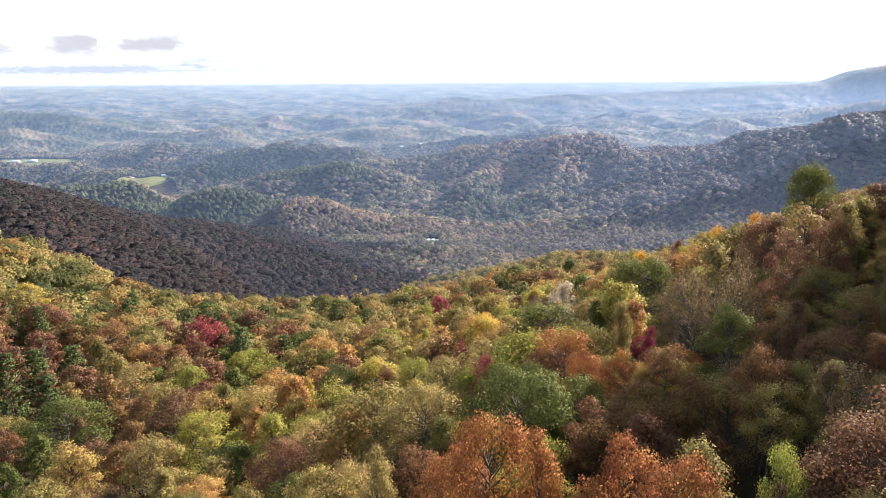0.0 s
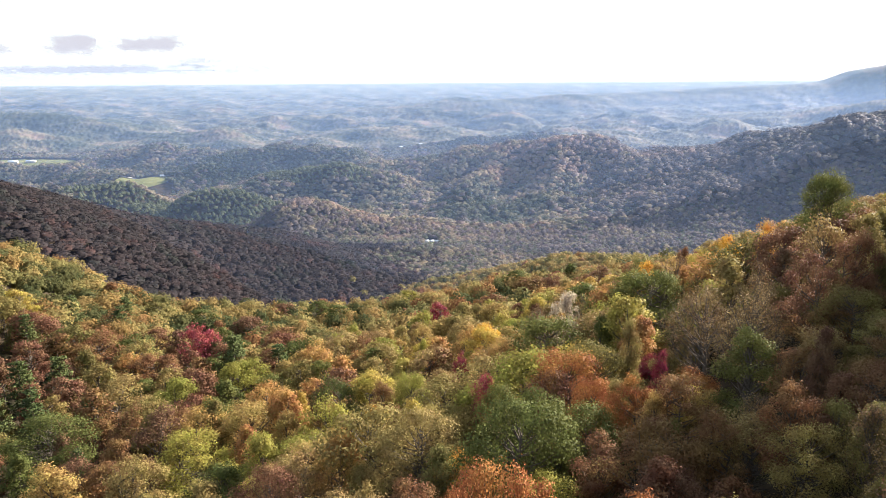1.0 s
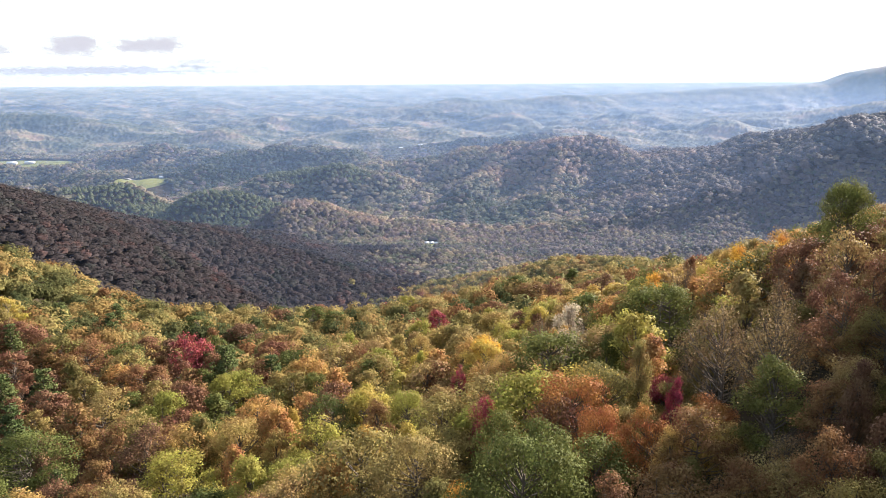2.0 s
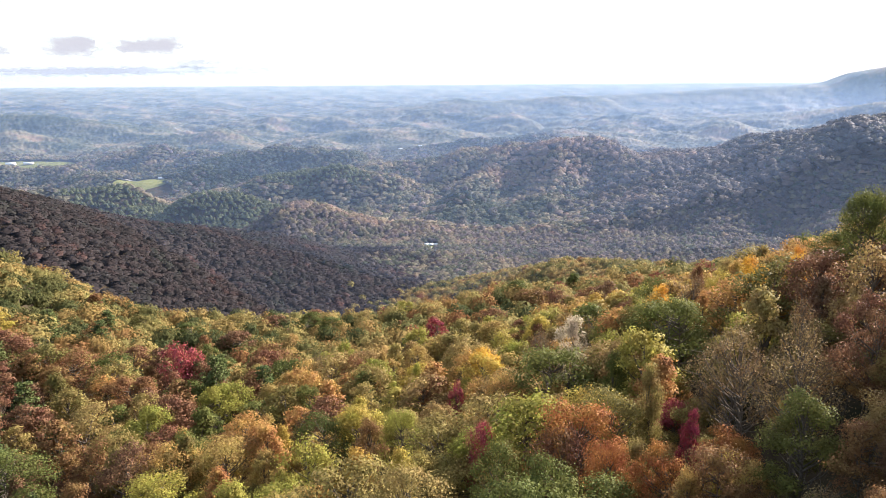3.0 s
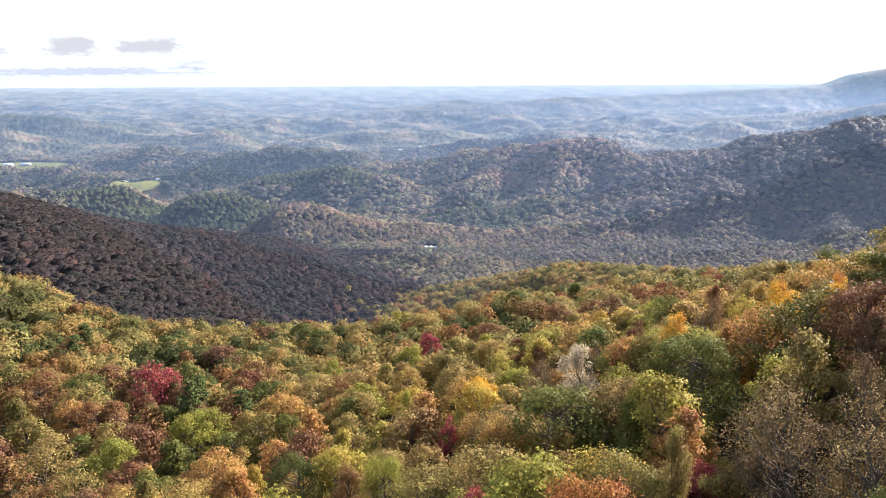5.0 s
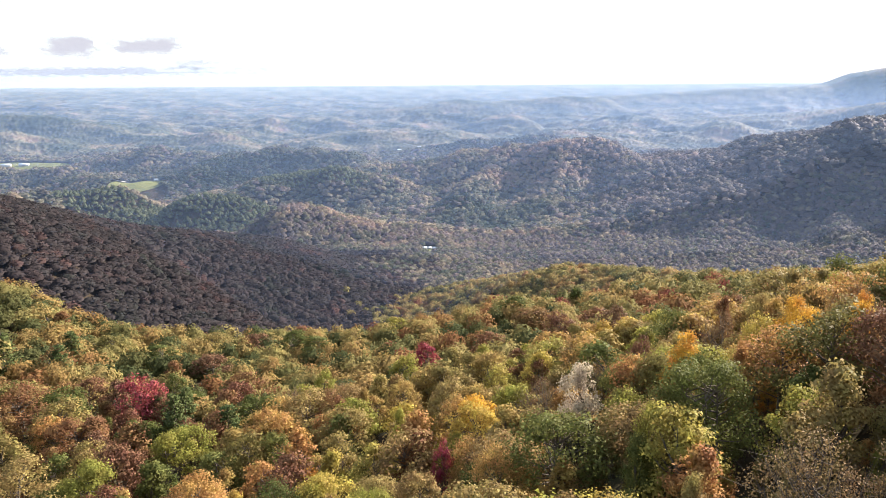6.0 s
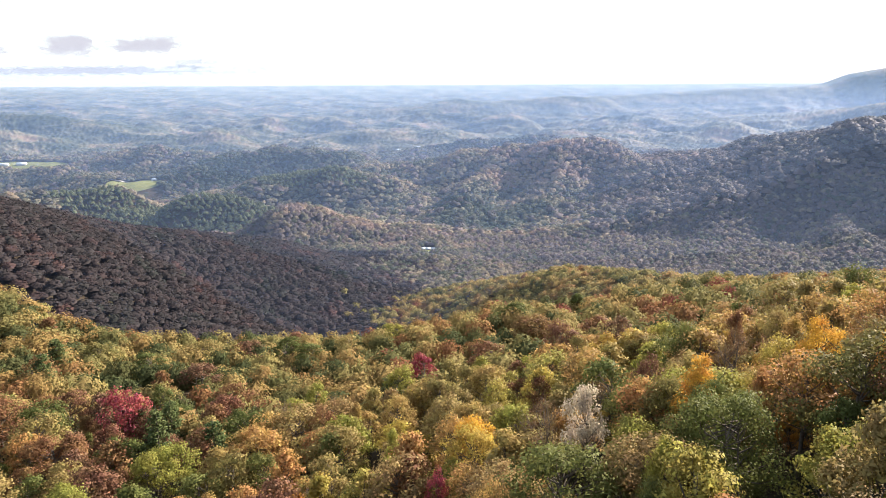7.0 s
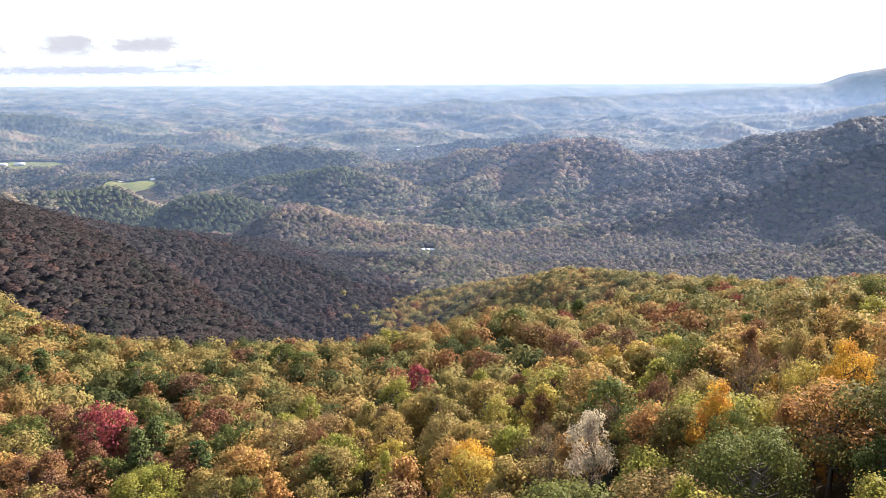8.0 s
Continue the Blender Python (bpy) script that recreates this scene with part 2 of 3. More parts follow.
def in_field(x, y, grow=0.0):
    inside = np.zeros_like(np.asarray(x, float), bool)
    for cx, cy, rx, ry, _ in FIELDS:
        inside |= ((np.asarray(x) - cx) / (rx + grow)) ** 2 + ((np.asarray(y) - cy) / (ry + grow)) ** 2 < 1
    return inside


def mesh_from(name, verts, faces, mat, tint=None, smooth=False):
    me = bpy.data.meshes.new(name)
    verts, faces = np.asarray(verts, np.float32), np.asarray(faces, np.int32)
    n = faces.shape[1]
    me.vertices.add(len(verts))
    me.vertices.foreach_set("co", verts.ravel())
    me.loops.add(faces.size)
    me.loops.foreach_set("vertex_index", faces.ravel())
    me.polygons.add(len(faces))
    me.polygons.foreach_set("loop_start", np.arange(0, faces.size, n, dtype=np.int32))
    if tint is not None:
        a = me.attributes.new("tint", "FLOAT", "FACE")
        a.data.foreach_set("value", np.asarray(tint, np.float32))
    if smooth:
        me.polygons.foreach_set("use_smooth", np.ones(len(faces), bool))
    me.update(calc_edges=True)
    me.validate()
    if mat:
        me.materials.append(mat)
    return me


def grid_faces(rows, cols):
    i = np.arange(rows * cols).reshape(rows, cols)
    return np.stack([i[:-1, :-1], i[:-1, 1:], i[1:, 1:], i[1:, :-1]], -1).reshape(-1, 4)


ys = np.concatenate([np.arange(-160, 400, 7.0), np.geomspace(400, 4950, 230)])
us = np.linspace(-1, 1, 241)
Y, U = np.meshgrid(ys, us, indexing="ij")
X = U * (260 + 0.78 * np.maximum(Y, 0))
ground = new("ground", mesh_from("ground", np.stack([X, Y, ground_height(X, Y)], -1).reshape(-1, 3), grid_faces(len(ys), len(us)), GROUND))
for p in ground.data.polygons:
    p.use_smooth = True
tagged(ground, "leaf-littered forest floor of hills and valley", "ground", kind="structure")

for cx, cy, rx, ry, _ in FIELDS:
    r, a = np.meshgrid(np.linspace(0, 1, 9), np.linspace(0, 2 * math.pi, 37), indexing="ij")
    fx, fy = cx + rx * r * np.cos(a), cy + ry * r * np.sin(a)
    f = new("field", mesh_from("field", np.stack([fx, fy, ground_height(fx, fy) + 1.0], -1).reshape(-1, 3), grid_faces(9, 37), GRASS))
    tagged(f, "open mown grass clearing in the valley woods", "field", kind="structure")

# distance haze painted as added tinted sheets, one behind another, paler far off
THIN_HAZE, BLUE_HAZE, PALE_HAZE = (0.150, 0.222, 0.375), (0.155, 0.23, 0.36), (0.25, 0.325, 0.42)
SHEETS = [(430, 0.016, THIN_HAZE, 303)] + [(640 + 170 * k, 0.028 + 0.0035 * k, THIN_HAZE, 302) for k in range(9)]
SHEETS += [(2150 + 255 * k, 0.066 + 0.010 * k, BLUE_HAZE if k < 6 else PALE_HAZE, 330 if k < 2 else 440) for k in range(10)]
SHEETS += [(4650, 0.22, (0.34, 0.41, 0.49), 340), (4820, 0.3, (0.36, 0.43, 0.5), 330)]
scene.cycles.transparent_max_bounces = 32
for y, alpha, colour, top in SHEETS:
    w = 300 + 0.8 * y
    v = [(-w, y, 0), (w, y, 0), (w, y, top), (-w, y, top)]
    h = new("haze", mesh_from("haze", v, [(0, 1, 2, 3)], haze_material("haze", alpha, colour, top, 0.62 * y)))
    tagged(h, "added translucent sheet standing in for blue valley haze", "haze", kind="structure")


# ---- trees ----
def turn_z(points, a):
    c, s = math.cos(a), math.sin(a)
    return np.stack([points[:, 0] * c - points[:, 1] * s, points[:, 0] * s + points[:, 1] * c, points[:, 2]], -1)


def leaves_at(centres, size, rng, lift=0.5, corners=4, outward=None):
    """A folded four-cornered leaf spray at each centre, its face turned upward or out of the crown."""
    n = len(centres)
    normal = rng.normal(size=(n, 3)) + np.array([0, 0, lift])
    if outward is not None:
        normal = outward * 1.5 + normal * 0.55
    normal /= np.linalg.norm(normal, axis=1)[:, None]
    a = np.cross(normal, rng.normal(size=(n, 3)))
    a /= np.linalg.norm(a, axis=1)[:, None]
    b = np.cross(normal, a)
    s = (size * rng.uniform(0.6, 1.3, n))[:, None]
    if corners == 3:
        v = np.stack([centres + a * s * 0.7, centres - a * s * 0.45 + b * s * 0.5, centres - a * s * 0.45 - b * s * 0.5], 1)
        return v.reshape(-1, 3), np.arange(3 * n).reshape(n, 3)
    v = np.stack([centres + a * s * 0.62, centres + b * s * 0.36 + normal * s * 0.1, centres - a * s * 0.5, centres - b * s * 0.4 + normal * s * 0.06], 1)
    return v.reshape(-1, 3), np.arange(4 * n).reshape(n, 4)


def limb(a, b, ra, rb, sides=5):
    a, b = np.asarray(a, float), np.asarray(b, float)
    d = (b - a) / max(np.linalg.norm(b - a), 1e-6)
    p = np.cross(d, (0.3, 0.9, 0.2))
    p /= np.linalg.norm(p)
    q = np.cross(d, p)
    t = np.linspace(0, 2 * math.pi, sides, endpoint=False)
    ring = np.cos(t)[:, None] * p + np.sin(t)[:, None] * q
    v = np.concatenate([a + ring * ra, b + ring * rb])
    k = np.arange(sides)
    return v, np.stack([k, (k + 1) % sides, (k + 1) % sides + sides, k + sides], -1)


def join(pieces):
    verts, faces, n = [], [], 0
    for v, f in pieces:
        verts.append(v)
        faces.append(f + n)
        n += len(v)
    return np.concatenate(verts), np.concatenate(faces)


def broadleaf(seed, leaves, size, radius=4.0, low=0.38, twiggy=False, lobes=40, stems=1, peak=0.0, flat=1.0, corners=4):
    """A tree 14 m high: trunk or stems with forking limbs, and a crown of leaf sprays gathered in uneven lobes."""
    height = 14.0
    rng = np.random.RandomState(seed)
    lift = (np.arange(lobes) + 0.5) / lobes
    a = rng.uniform(0, 2 * math.pi, lobes)
    round_off = np.sqrt(np.clip(1 - (lift * 1.25 - 0.25) ** 2, 0.02, 1)) * (1 - peak) + (1 - lift) * peak
    ring = round_off * radius * rng.uniform(0.35, 1.0, lobes) ** 0.6
    lean = rng.normal(0, 0.5, 2)
    centres = np.stack([ring * np.cos(a) + lean[0] * lift, ring * np.sin(a) + lean[1] * lift, height * (low + (0.94 - low) * lift ** flat) + rng.uniform(-0.7, 0.5, lobes)], -1)
    lobe_r = radius * rng.uniform(0.17, 0.40, lobes)
    weight = lobe_r ** 1.8 / (lobe_r ** 1.8).sum()
    which = rng.choice(lobes, leaves, p=weight)
    d = rng.normal(size=(leaves, 3))
    d[:, 2] += 0.3
    d /= np.linalg.norm(d, axis=1)[:, None]
    shell = rng.uniform(0.3, 1.12, leaves) ** 0.6
    spots = centres[which] + d * (lobe_r[which] * shell)[:, None] * np.array([1.0, 1.0, 0.62]) + rng.normal(size=(leaves, 3)) * 0.2
    lv, lf = leaves_at(spots, size, rng, corners=corners, outward=d)
    whole = (spots - np.array([0, 0, height * (low + 0.12)])) / np.array([radius, radius, height * 0.3])
    whole /= np.linalg.norm(whole, axis=1)[:, None]
    facing = d * 0.95 + whole * 0.32 + rng.normal(size=(leaves, 3)) * 0.22
    bole = []
    roots = [np.array([rng.normal(0, 0.25) * (stems > 1), rng.normal(0, 0.25) * (stems > 1), 0.0]) for _ in range(stems)]
    forks = []
    for k, root in enumerate(roots):
        bend = root * 2.4 + np.array([rng.normal(0, 0.15), rng.normal(0, 0.15), height * (low - 0.06)])
        tip = bend * np.array([1.5, 1.5, 0]) + np.array([lean[0], lean[1], height * 0.9])
        w = 0.23 / stems ** 0.4
        bole += [limb(root - np.array([0, 0, 0.7]), bend, w, w * 0.75, 6), limb(bend, bend * 0.5 + tip * 0.5, w * 0.75, w * 0.4, 5), limb(bend * 0.5 + tip * 0.5, tip, w * 0.4, 0.02, 4)]
        forks.append((bend, tip))
    for k in range(lobes):
        c = centres[k]
        bend, tip = forks[k % stems]
        share = np.clip((c[2] - bend[2]) / (tip[2] - bend[2]) - 0.3, 0, 0.8)
        start = bend + (tip - bend) * share
        mid = start * 0.45 + c * 0.55 + np.array([0, 0, -0.3])
        bole += [limb(start, mid, 0.085, 0.05, 4), limb(mid, c, 0.05, 0.018, 3)]
        for _ in range(5 if twiggy else 0):
            bole.append(limb(mid * 0.3 + c * 0.7, c + rng.normal(size=3) * lobe_r[k] * 0.8 + np.array([0, 0, 0.6]), 0.024, 0.006, 3))
    bv, bf = join(bole)
    return bv, bf, lv, lf, np.repeat(facing / np.linalg.norm(facing, axis=1)[:, None], corners, axis=0)


def conifer(seed, leaves, size, height=16.0, radius=3.0):
    """White pine: whorls of level boughs, open between them."""
    rng = np.random.RandomState(seed)
    bole = [limb((0, 0, -0.6), (0, 0, height), 0.22, 0.03, 6)]
    spots = []
    tiers = 11
    for k in range(tiers):
        z = height * (0.3 + 0.68 * k / tiers)
        r = radius * (1.05 - 0.85 * k / tiers)
        for j in range(6):
            a = rng.uniform(0, 2 * math.pi)
            tip = np.array([r * math.cos(a), r * math.sin(a), z + 0.25 * r]) * np.array([1, 1, 1])
            bole.append(limb((0, 0, z), tip, 0.05, 0.015, 3))
            m = max(2, leaves // (tiers * 6))
            s = rng.uniform(0.3, 1.05, m)[:, None]
            spots.append(np.array([0, 0, z]) * (1 - s) + tip * s + rng.normal(size=(m, 3)) * np.array([0.28, 0.28, 0.12]))
    spots = np.concatenate(spots)
    lv, lf = leaves_at(spots, size, rng, 1.2)
    facing = spots * np.array([1, 1, 0]) / radius + np.array([0, 0, 0.8]) + rng.normal(size=spots.shape) * 0.3
    bv, bf = join(bole)
    return bv, bf, lv, lf, np.repeat(facing / np.linalg.norm(facing, axis=1)[:, None], 4, axis=0)


def shape_meshes(name, parts):
    bv, bf, lv, lf, facing = parts
    crown = mesh_from(name + "_crown", lv, lf, LEAF["olive"], smooth=True)
    crown.normals_split_custom_set_from_vertices(facing)      # leaf sprays take the light as rounded clumps
    return mesh_from(name + "_trunk", bv, bf, BARK), crown


STYLES = [dict(radius=4.2, low=0.36), dict(radius=3.4, low=0.30, peak=0.45), dict(radius=4.8, low=0.46, flat=0.7, lobes=46), dict(radius=3.8, low=0.42, stems=2), dict(radius=4.4, low=0.5, stems=3, flat=0.6), dict(radius=3.0, low=0.28, peak=0.7)]
FINE = [shape_meshes("broadleaf", broadleaf(11 + k, 5600, 0.235, corners=3, **style)) for k, style in enumerate(STYLES)]
BEST = [shape_meshes("broadleaf", broadleaf(51 + k, 10500, 0.16, corners=3, **style)) for k, style in enumerate(STYLES)]
PLAIN = [shape_meshes("broadleaf", broadleaf(21 + k, 3200, 0.32, corners=3, **style)) for k, style in enumerate(STYLES)]
THIN = [shape_meshes("broadleaf", broadleaf(31 + k, 3600, 0.12, twiggy=True, corners=3, **STYLES[k])) for k in (0, 1, 3)]
PARASOL = [shape_meshes("broadleaf", broadleaf(37, 14000, 0.15, corners=3, radius=4.2, low=0.60, flat=0.7, stems=4, lobes=60))]
PALE = [shape_meshes("broadleaf", broadleaf(71, 6500, 0.2, twiggy=True, corners=3, radius=3.7, low=0.36, stems=2))]
PINE = [shape_meshes("pine", conifer(s, 3000, 0.36)) for s in range(41, 43)]

WORDS = {
    "olive": ("oak_tree", "oak tree with olive and tan autumn leaves on the slope", "oaks of the slope"),
    "gold": ("hickory_tree", "hickory tree with golden autumn leaves on the slope", "hickories of the slope"),
    "rust": ("red_oak_tree", "red oak tree with rust-brown autumn leaves", "rusty oaks of the slope"),
    "copper": ("red_oak_tree", "young oak tree with copper-orange autumn leaves", "copper oaks"),
    "green": ("chestnut_oak_tree", "leafy oak tree still dark green in autumn", "green oaks of the slope"),
    "yellow": ("poplar_tree", "tulip poplar tree with lemon-yellow autumn leaves", "yellow poplars"),
    "orange": ("maple_tree", "maple tree with glowing orange autumn leaves", "orange maples"),
    "red": ("maple_tree", "maple tree with crimson red autumn leaves", "red maples"),
    "lime": ("poplar_tree", "feathery tulip poplar tree with yellow-green leaves", "yellow-green poplars"),
    "wine": ("red_oak_tree", "oak tree with dull wine-brown autumn leaves on the spur", "wine-brown oaks"),
    "pale": ("bare_tree", "half-bare tree with grey twigs and sparse cream-pale leaves", "half-bare trees"),
    "twig": ("bare_tree", "nearly leafless tree with grey twigs and brown leaves", "half-bare trees"),
    "needle": ("pine_tree", "dark green white pine with level boughs", "white pines"),
}
tree_spots = []


def plant(kind, x, y, height, meshes, width=1.0, turn=0.0):
    """One tree: an empty at its foot with a trunk and a crown."""
    name, label, group = WORDS[kind]
    z = float(ground_height(x, y))
    tree = new(name)
    tree.matrix_world = Matrix.LocRotScale((x, y, z), Euler((0, 0, turn)), (width * height / 14, width * height / 14, height / 14))
    tree.empty_display_size = 0.5
    for part_name, me, mat in (("trunk", meshes[0], BARK), ("crown", meshes[1], LEAF[kind])):
        o = new(part_name, me)
        o.parent = tree
        o.material_slots[0].link = "OBJECT"
        o.material_slots[0].material = mat
    tagged(tree, label, "tree", group)
    tree_spots.append((x, y, 3.0 * width * height / 14))
    return tree


# trees that stand out: place, height of the top, width of the crown
MARKED = {
    "red": [(-63.2, 171, 241.4, 8), (-3, 195, 239.5, 7), (22, 75, 271, 6.5), (1, 113.3, 256, 1.6), (2.9, 75.6, 268.9, 2.7), (17.4, 57.9, 278.2, 2.3)],
    "pale": [(19.4, 115.7, 266.5, 6.5)],
    "orange": [(28.9, 105.8, 274, 7), (42.2, 106.9, 277.7, 6.3), (6.2, 127.1, 256.6, 6.1), (42.7, 95.3, 282, 4.4)],
    "needle": [(-49.5, 153.5, 243.5, 9), (-79.3, 113, 253, 7), (-97.3, 203, 236.3, 10.9), (-111, 202.3, 239.8, 14), (-104.5, 223.1, 232.9, 11.2), (-82.3, 126.5, 248.6, 9.4), (-71.8, 112, 249.2, 9)],
    "green": [(25.7, 88.4, 277.5, 8.5), (3.6, 48.5, 277.6, 7.5), (7.6, 51.5, 276.6, 6.5), (-49.9, 262.7, 220.3, 14), (-39.4, 248.2, 223.4, 16.6), (-80.6, 225.7, 229.5, 10), (-61.8, 186.7, 235.2, 6.7), (-26.6, 137.8, 245.9, 6.3), (28.9, 95.2, 275.1, 9.9), (48.7, 276.9, 235.1, 11.6), (24.8, 263.5, 231.5, 10.9), (25, 116.2, 266.8, 5.4), (38.7, 140, 265.5, 6.1), (-18, 105.5, 254.6, 7.7), (3.4, 65.7, 271.7, 5.1), (6.6, 57, 275, 6.3), (-64.7, 102.3, 250.1, 12.5), (29.4, 102.4, 273, 5.4), (17.9, 82.5, 273.7, 5.8)],
    "lime": [(-52.5, 125, 246.5, 7.5), (-44.8, 145.4, 242.6, 8), (-26.7, 185.2, 236.5, 4.7), (-29.4, 172.6, 238.6, 5.6), (-15.8, 275.2, 221.1, 8.6), (-8.1, 187.2, 239.2, 6.2), (-5.5, 135.8, 251, 5.1), (9.5, 175.1, 246.1, 7.9), (21.3, 92.6, 272.1, 6.4), (-53, 128.5, 245.5, 9.6), (-6.4, 96.2, 260, 5), (-26, 85.2, 257, 12), (-37.8, 91.3, 253.5, 11.4), (-45.6, 141.8, 243.2, 7.6), (12.8, 20.8, 285.9, 2.1)],
    "copper": [(0.4, 32.2, 281.6, 5), (3.6, 30, 281.8, 5), (7.4, 26, 283.6, 4.5), (9.4, 22.5, 284.4, 4.5), (-1.5, 37, 277, 4.5), (5, 24, 282, 4), (11.7, 58.7, 275.2, 3.8), (11.1, 65.5, 275.1, 7.1), (14.4, 55.5, 276.7, 4.2)],
    "twig": [(24.4, 67.6, 281.5, 8), (14.8, 122.8, 261.5, 6.5), (24.9, 57, 283.5, 7), (38.3, 120.1, 271.5, 6.5), (29, 66.4, 284.4, 5.8), (14.9, 115.6, 262.8, 6.8), (23.4, 63.8, 281.6, 6.5), (26.8, 60.3, 283.7, 5.7)],
    "rust": [(12.4, 41, 279.8, 6.5), (-45.2, 169.9, 237.9, 12.4), (-20.1, 158, 242.9, 6.2), (-121.1, 250.4, 231.1, 17.6), (-100.8, 206.3, 236.1, 9.5), (-47.7, 192.5, 233.7, 11.4), (-65.5, 151.7, 241.7, 12.2), (-68.7, 205.3, 232.3, 7.4), (45.3, 136, 269.6, 5.1), (41.1, 214.7, 246.2, 13), (13.6, 202, 241.2, 12), (27.1, 225.2, 239.8, 12.1), (8.6, 63.1, 274.4, 5.8), (-65.7, 148.1, 242.5, 9.9), (-10.9, 98.7, 258, 6.7), (-52.5, 281.9, 216.4, 13.2), (-84, 162.1, 242.8, 12.5), (15.4, 39.1, 281.3, 4.4), (19, 37, 284.1, 4.3), (35.1, 60.1, 288.5, 4.7), (-20.2, 64.5, 263.1, 6.3)],
    "gold": [(-6.2, 158.9, 245.7, 7.1), (-37, 145.8, 243, 14.8), (-14.6, 161.9, 243.2, 6.3), (24.1, 169.8, 251.8, 9.8), (31.7, 117.9, 269.3, 4.9), (33, 100.6, 275.3, 4), (-32.6, 104.6, 251.7, 10.9), (-33.5, 118.1, 248.8, 7.5), (4.2, 130.3, 255.2, 7.3), (7.1, 93.3, 265.8, 5.4), (43.7, 115.3, 275.7, 5.3), (-52.6, 82.6, 253.4, 14.7), (-13.7, 69.7, 264, 5.2), (15.2, 51.2, 277.4, 3.5)],
    "olive": [(0.5, 148.4, 249.7, 7), (-97.7, 232.8, 229.6, 13.2), (29, 168.1, 253.9, 7.5), (45.3, 123, 273.9, 4.5), (-28.7, 257.8, 222.5, 10.8), (-53, 112.7, 248.2, 7.7), (-72.8, 138.7, 245, 12), (-73.7, 248.8, 224.1, 11.9), (17.8, 69.2, 277.7, 4.4), (-4.7, 66.5, 268.2, 8), (-64.7, 126.6, 246.1, 10.8), (-7.5, 45.4, 272.5, 5), (-41.5, 81.5, 254.8, 9)],
    "wine": [(-63.5, 215.6, 229.8, 9.3), (38.4, 176.7, 255, 8), (28.8, 191.4, 248, 7.5), (30.1, 127.2, 265.7, 4.6), (-60.3, 256.1, 221.6, 10.1), (25, 45.4, 284.9, 3.7), (31.3, 60.5, 286.3, 5.2)],
    "yellow": [(37.7, 106.7, 275.6, 6.2), (5.4, 121.5, 257.7, 6.5), (-5.8, 78.8, 264.6, 6.4), (-116.8, 187.1, 246.5, 8.9)],
}
rng = random.Random(7)
LONE = (45.6, 86.6, 290.3)                   # the round-headed tree on the crest of the spur
plant("green", LONE[0], LONE[1], LONE[2] - float(ground_height(LONE[0], LONE[1])), PARASOL[0], 0.56, 2.1)
for kind, places in MARKED.items():
    for x, y, top, wide in places:
        tall = min(max(6.0, top - float(ground_height(x, y))), 18.0 if y < 200 else 13.0)
        spread = min(max(wide / (0.57 * tall), 0.42), 1.45)
        pool = PINE if kind == "needle" else PALE if kind == "pale" else THIN if kind == "twig" else BEST if y < 110 else FINE if y < 165 else PLAIN
        plant(kind, x, y, tall, rng.choice(pool), spread, rng.uniform(0, 6.28))
marked_trees = len(tree_spots)


def scatter(spacing, y0, y1, seed, edge=0.64, margin=14.0):
    """Jittered grid of places inside the wedge that the valley opens."""
    r = np.random.RandomState(seed)
    gy = np.arange(y0, y1, spacing * 0.87)
    out = []
    for i, yy in enumerate(gy):
        half = margin + edge * (yy + 12)
        gx = np.arange(-half, half, spacing) + (i % 2) * spacing / 2
        out.append(np.stack([gx, np.full_like(gx, yy)], -1))
    p = np.concatenate(out)
    return p + r.uniform(-0.5, 0.5, p.shape) * spacing


def kind_at(x, y, r):
    """Which tree grows where: pines and greens in the gully, rust and half-bare trees on the spur, gold between."""
    v = r.random()
    if x > 10 and y < 52:
        table = (("rust", 0.34), ("twig", 0.50), ("olive", 0.80), ("gold", 0.86), ("wine", 0.95), ("green", 1.0))
    elif 66 < y < 104 and 2 < x < 34:
        table = (("gold", 0.34), ("lime", 0.48), ("olive", 0.80), ("yellow", 0.90), ("green", 1.0))
    elif x > 14 and y < 74:
        table = (("rust", 0.20), ("copper", 0.24), ("olive", 0.56), ("gold", 0.80), ("twig", 0.89), ("green", 0.95), ("yellow", 1.0))
    elif x > 36 and y < 96:
        table = (("wine", 0.14), ("rust", 0.42), ("gold", 0.68), ("olive", 1.0))
    elif y > 140 and x > 12:
        table = (("gold", 0.34), ("olive", 0.62), ("yellow", 0.70), ("lime", 0.78), ("rust", 0.90), ("green", 1.0))
    elif x < -34 and 88 < y:
        table = (("olive", 0.18), ("green", 0.42), ("lime", 0.45), ("gold", 0.48), ("needle", 0.57), ("rust", 0.80), ("wine", 1.0))
    elif x < -40 and y < 150:
        table = (("needle", 0.08), ("green", 0.26), ("olive", 0.62), ("gold", 0.76), ("rust", 0.86), ("lime", 0.96), ("twig", 1.0))
    else:
        table = (("olive", 0.32), ("gold", 0.67), ("yellow", 0.77), ("lime", 0.87), ("green", 0.91), ("rust", 0.94), ("twig", 0.97), ("orange", 0.99), ("wine", 1.0))
    for kind, limit in table:
        if v <= limit:
            return kind
    return "olive"


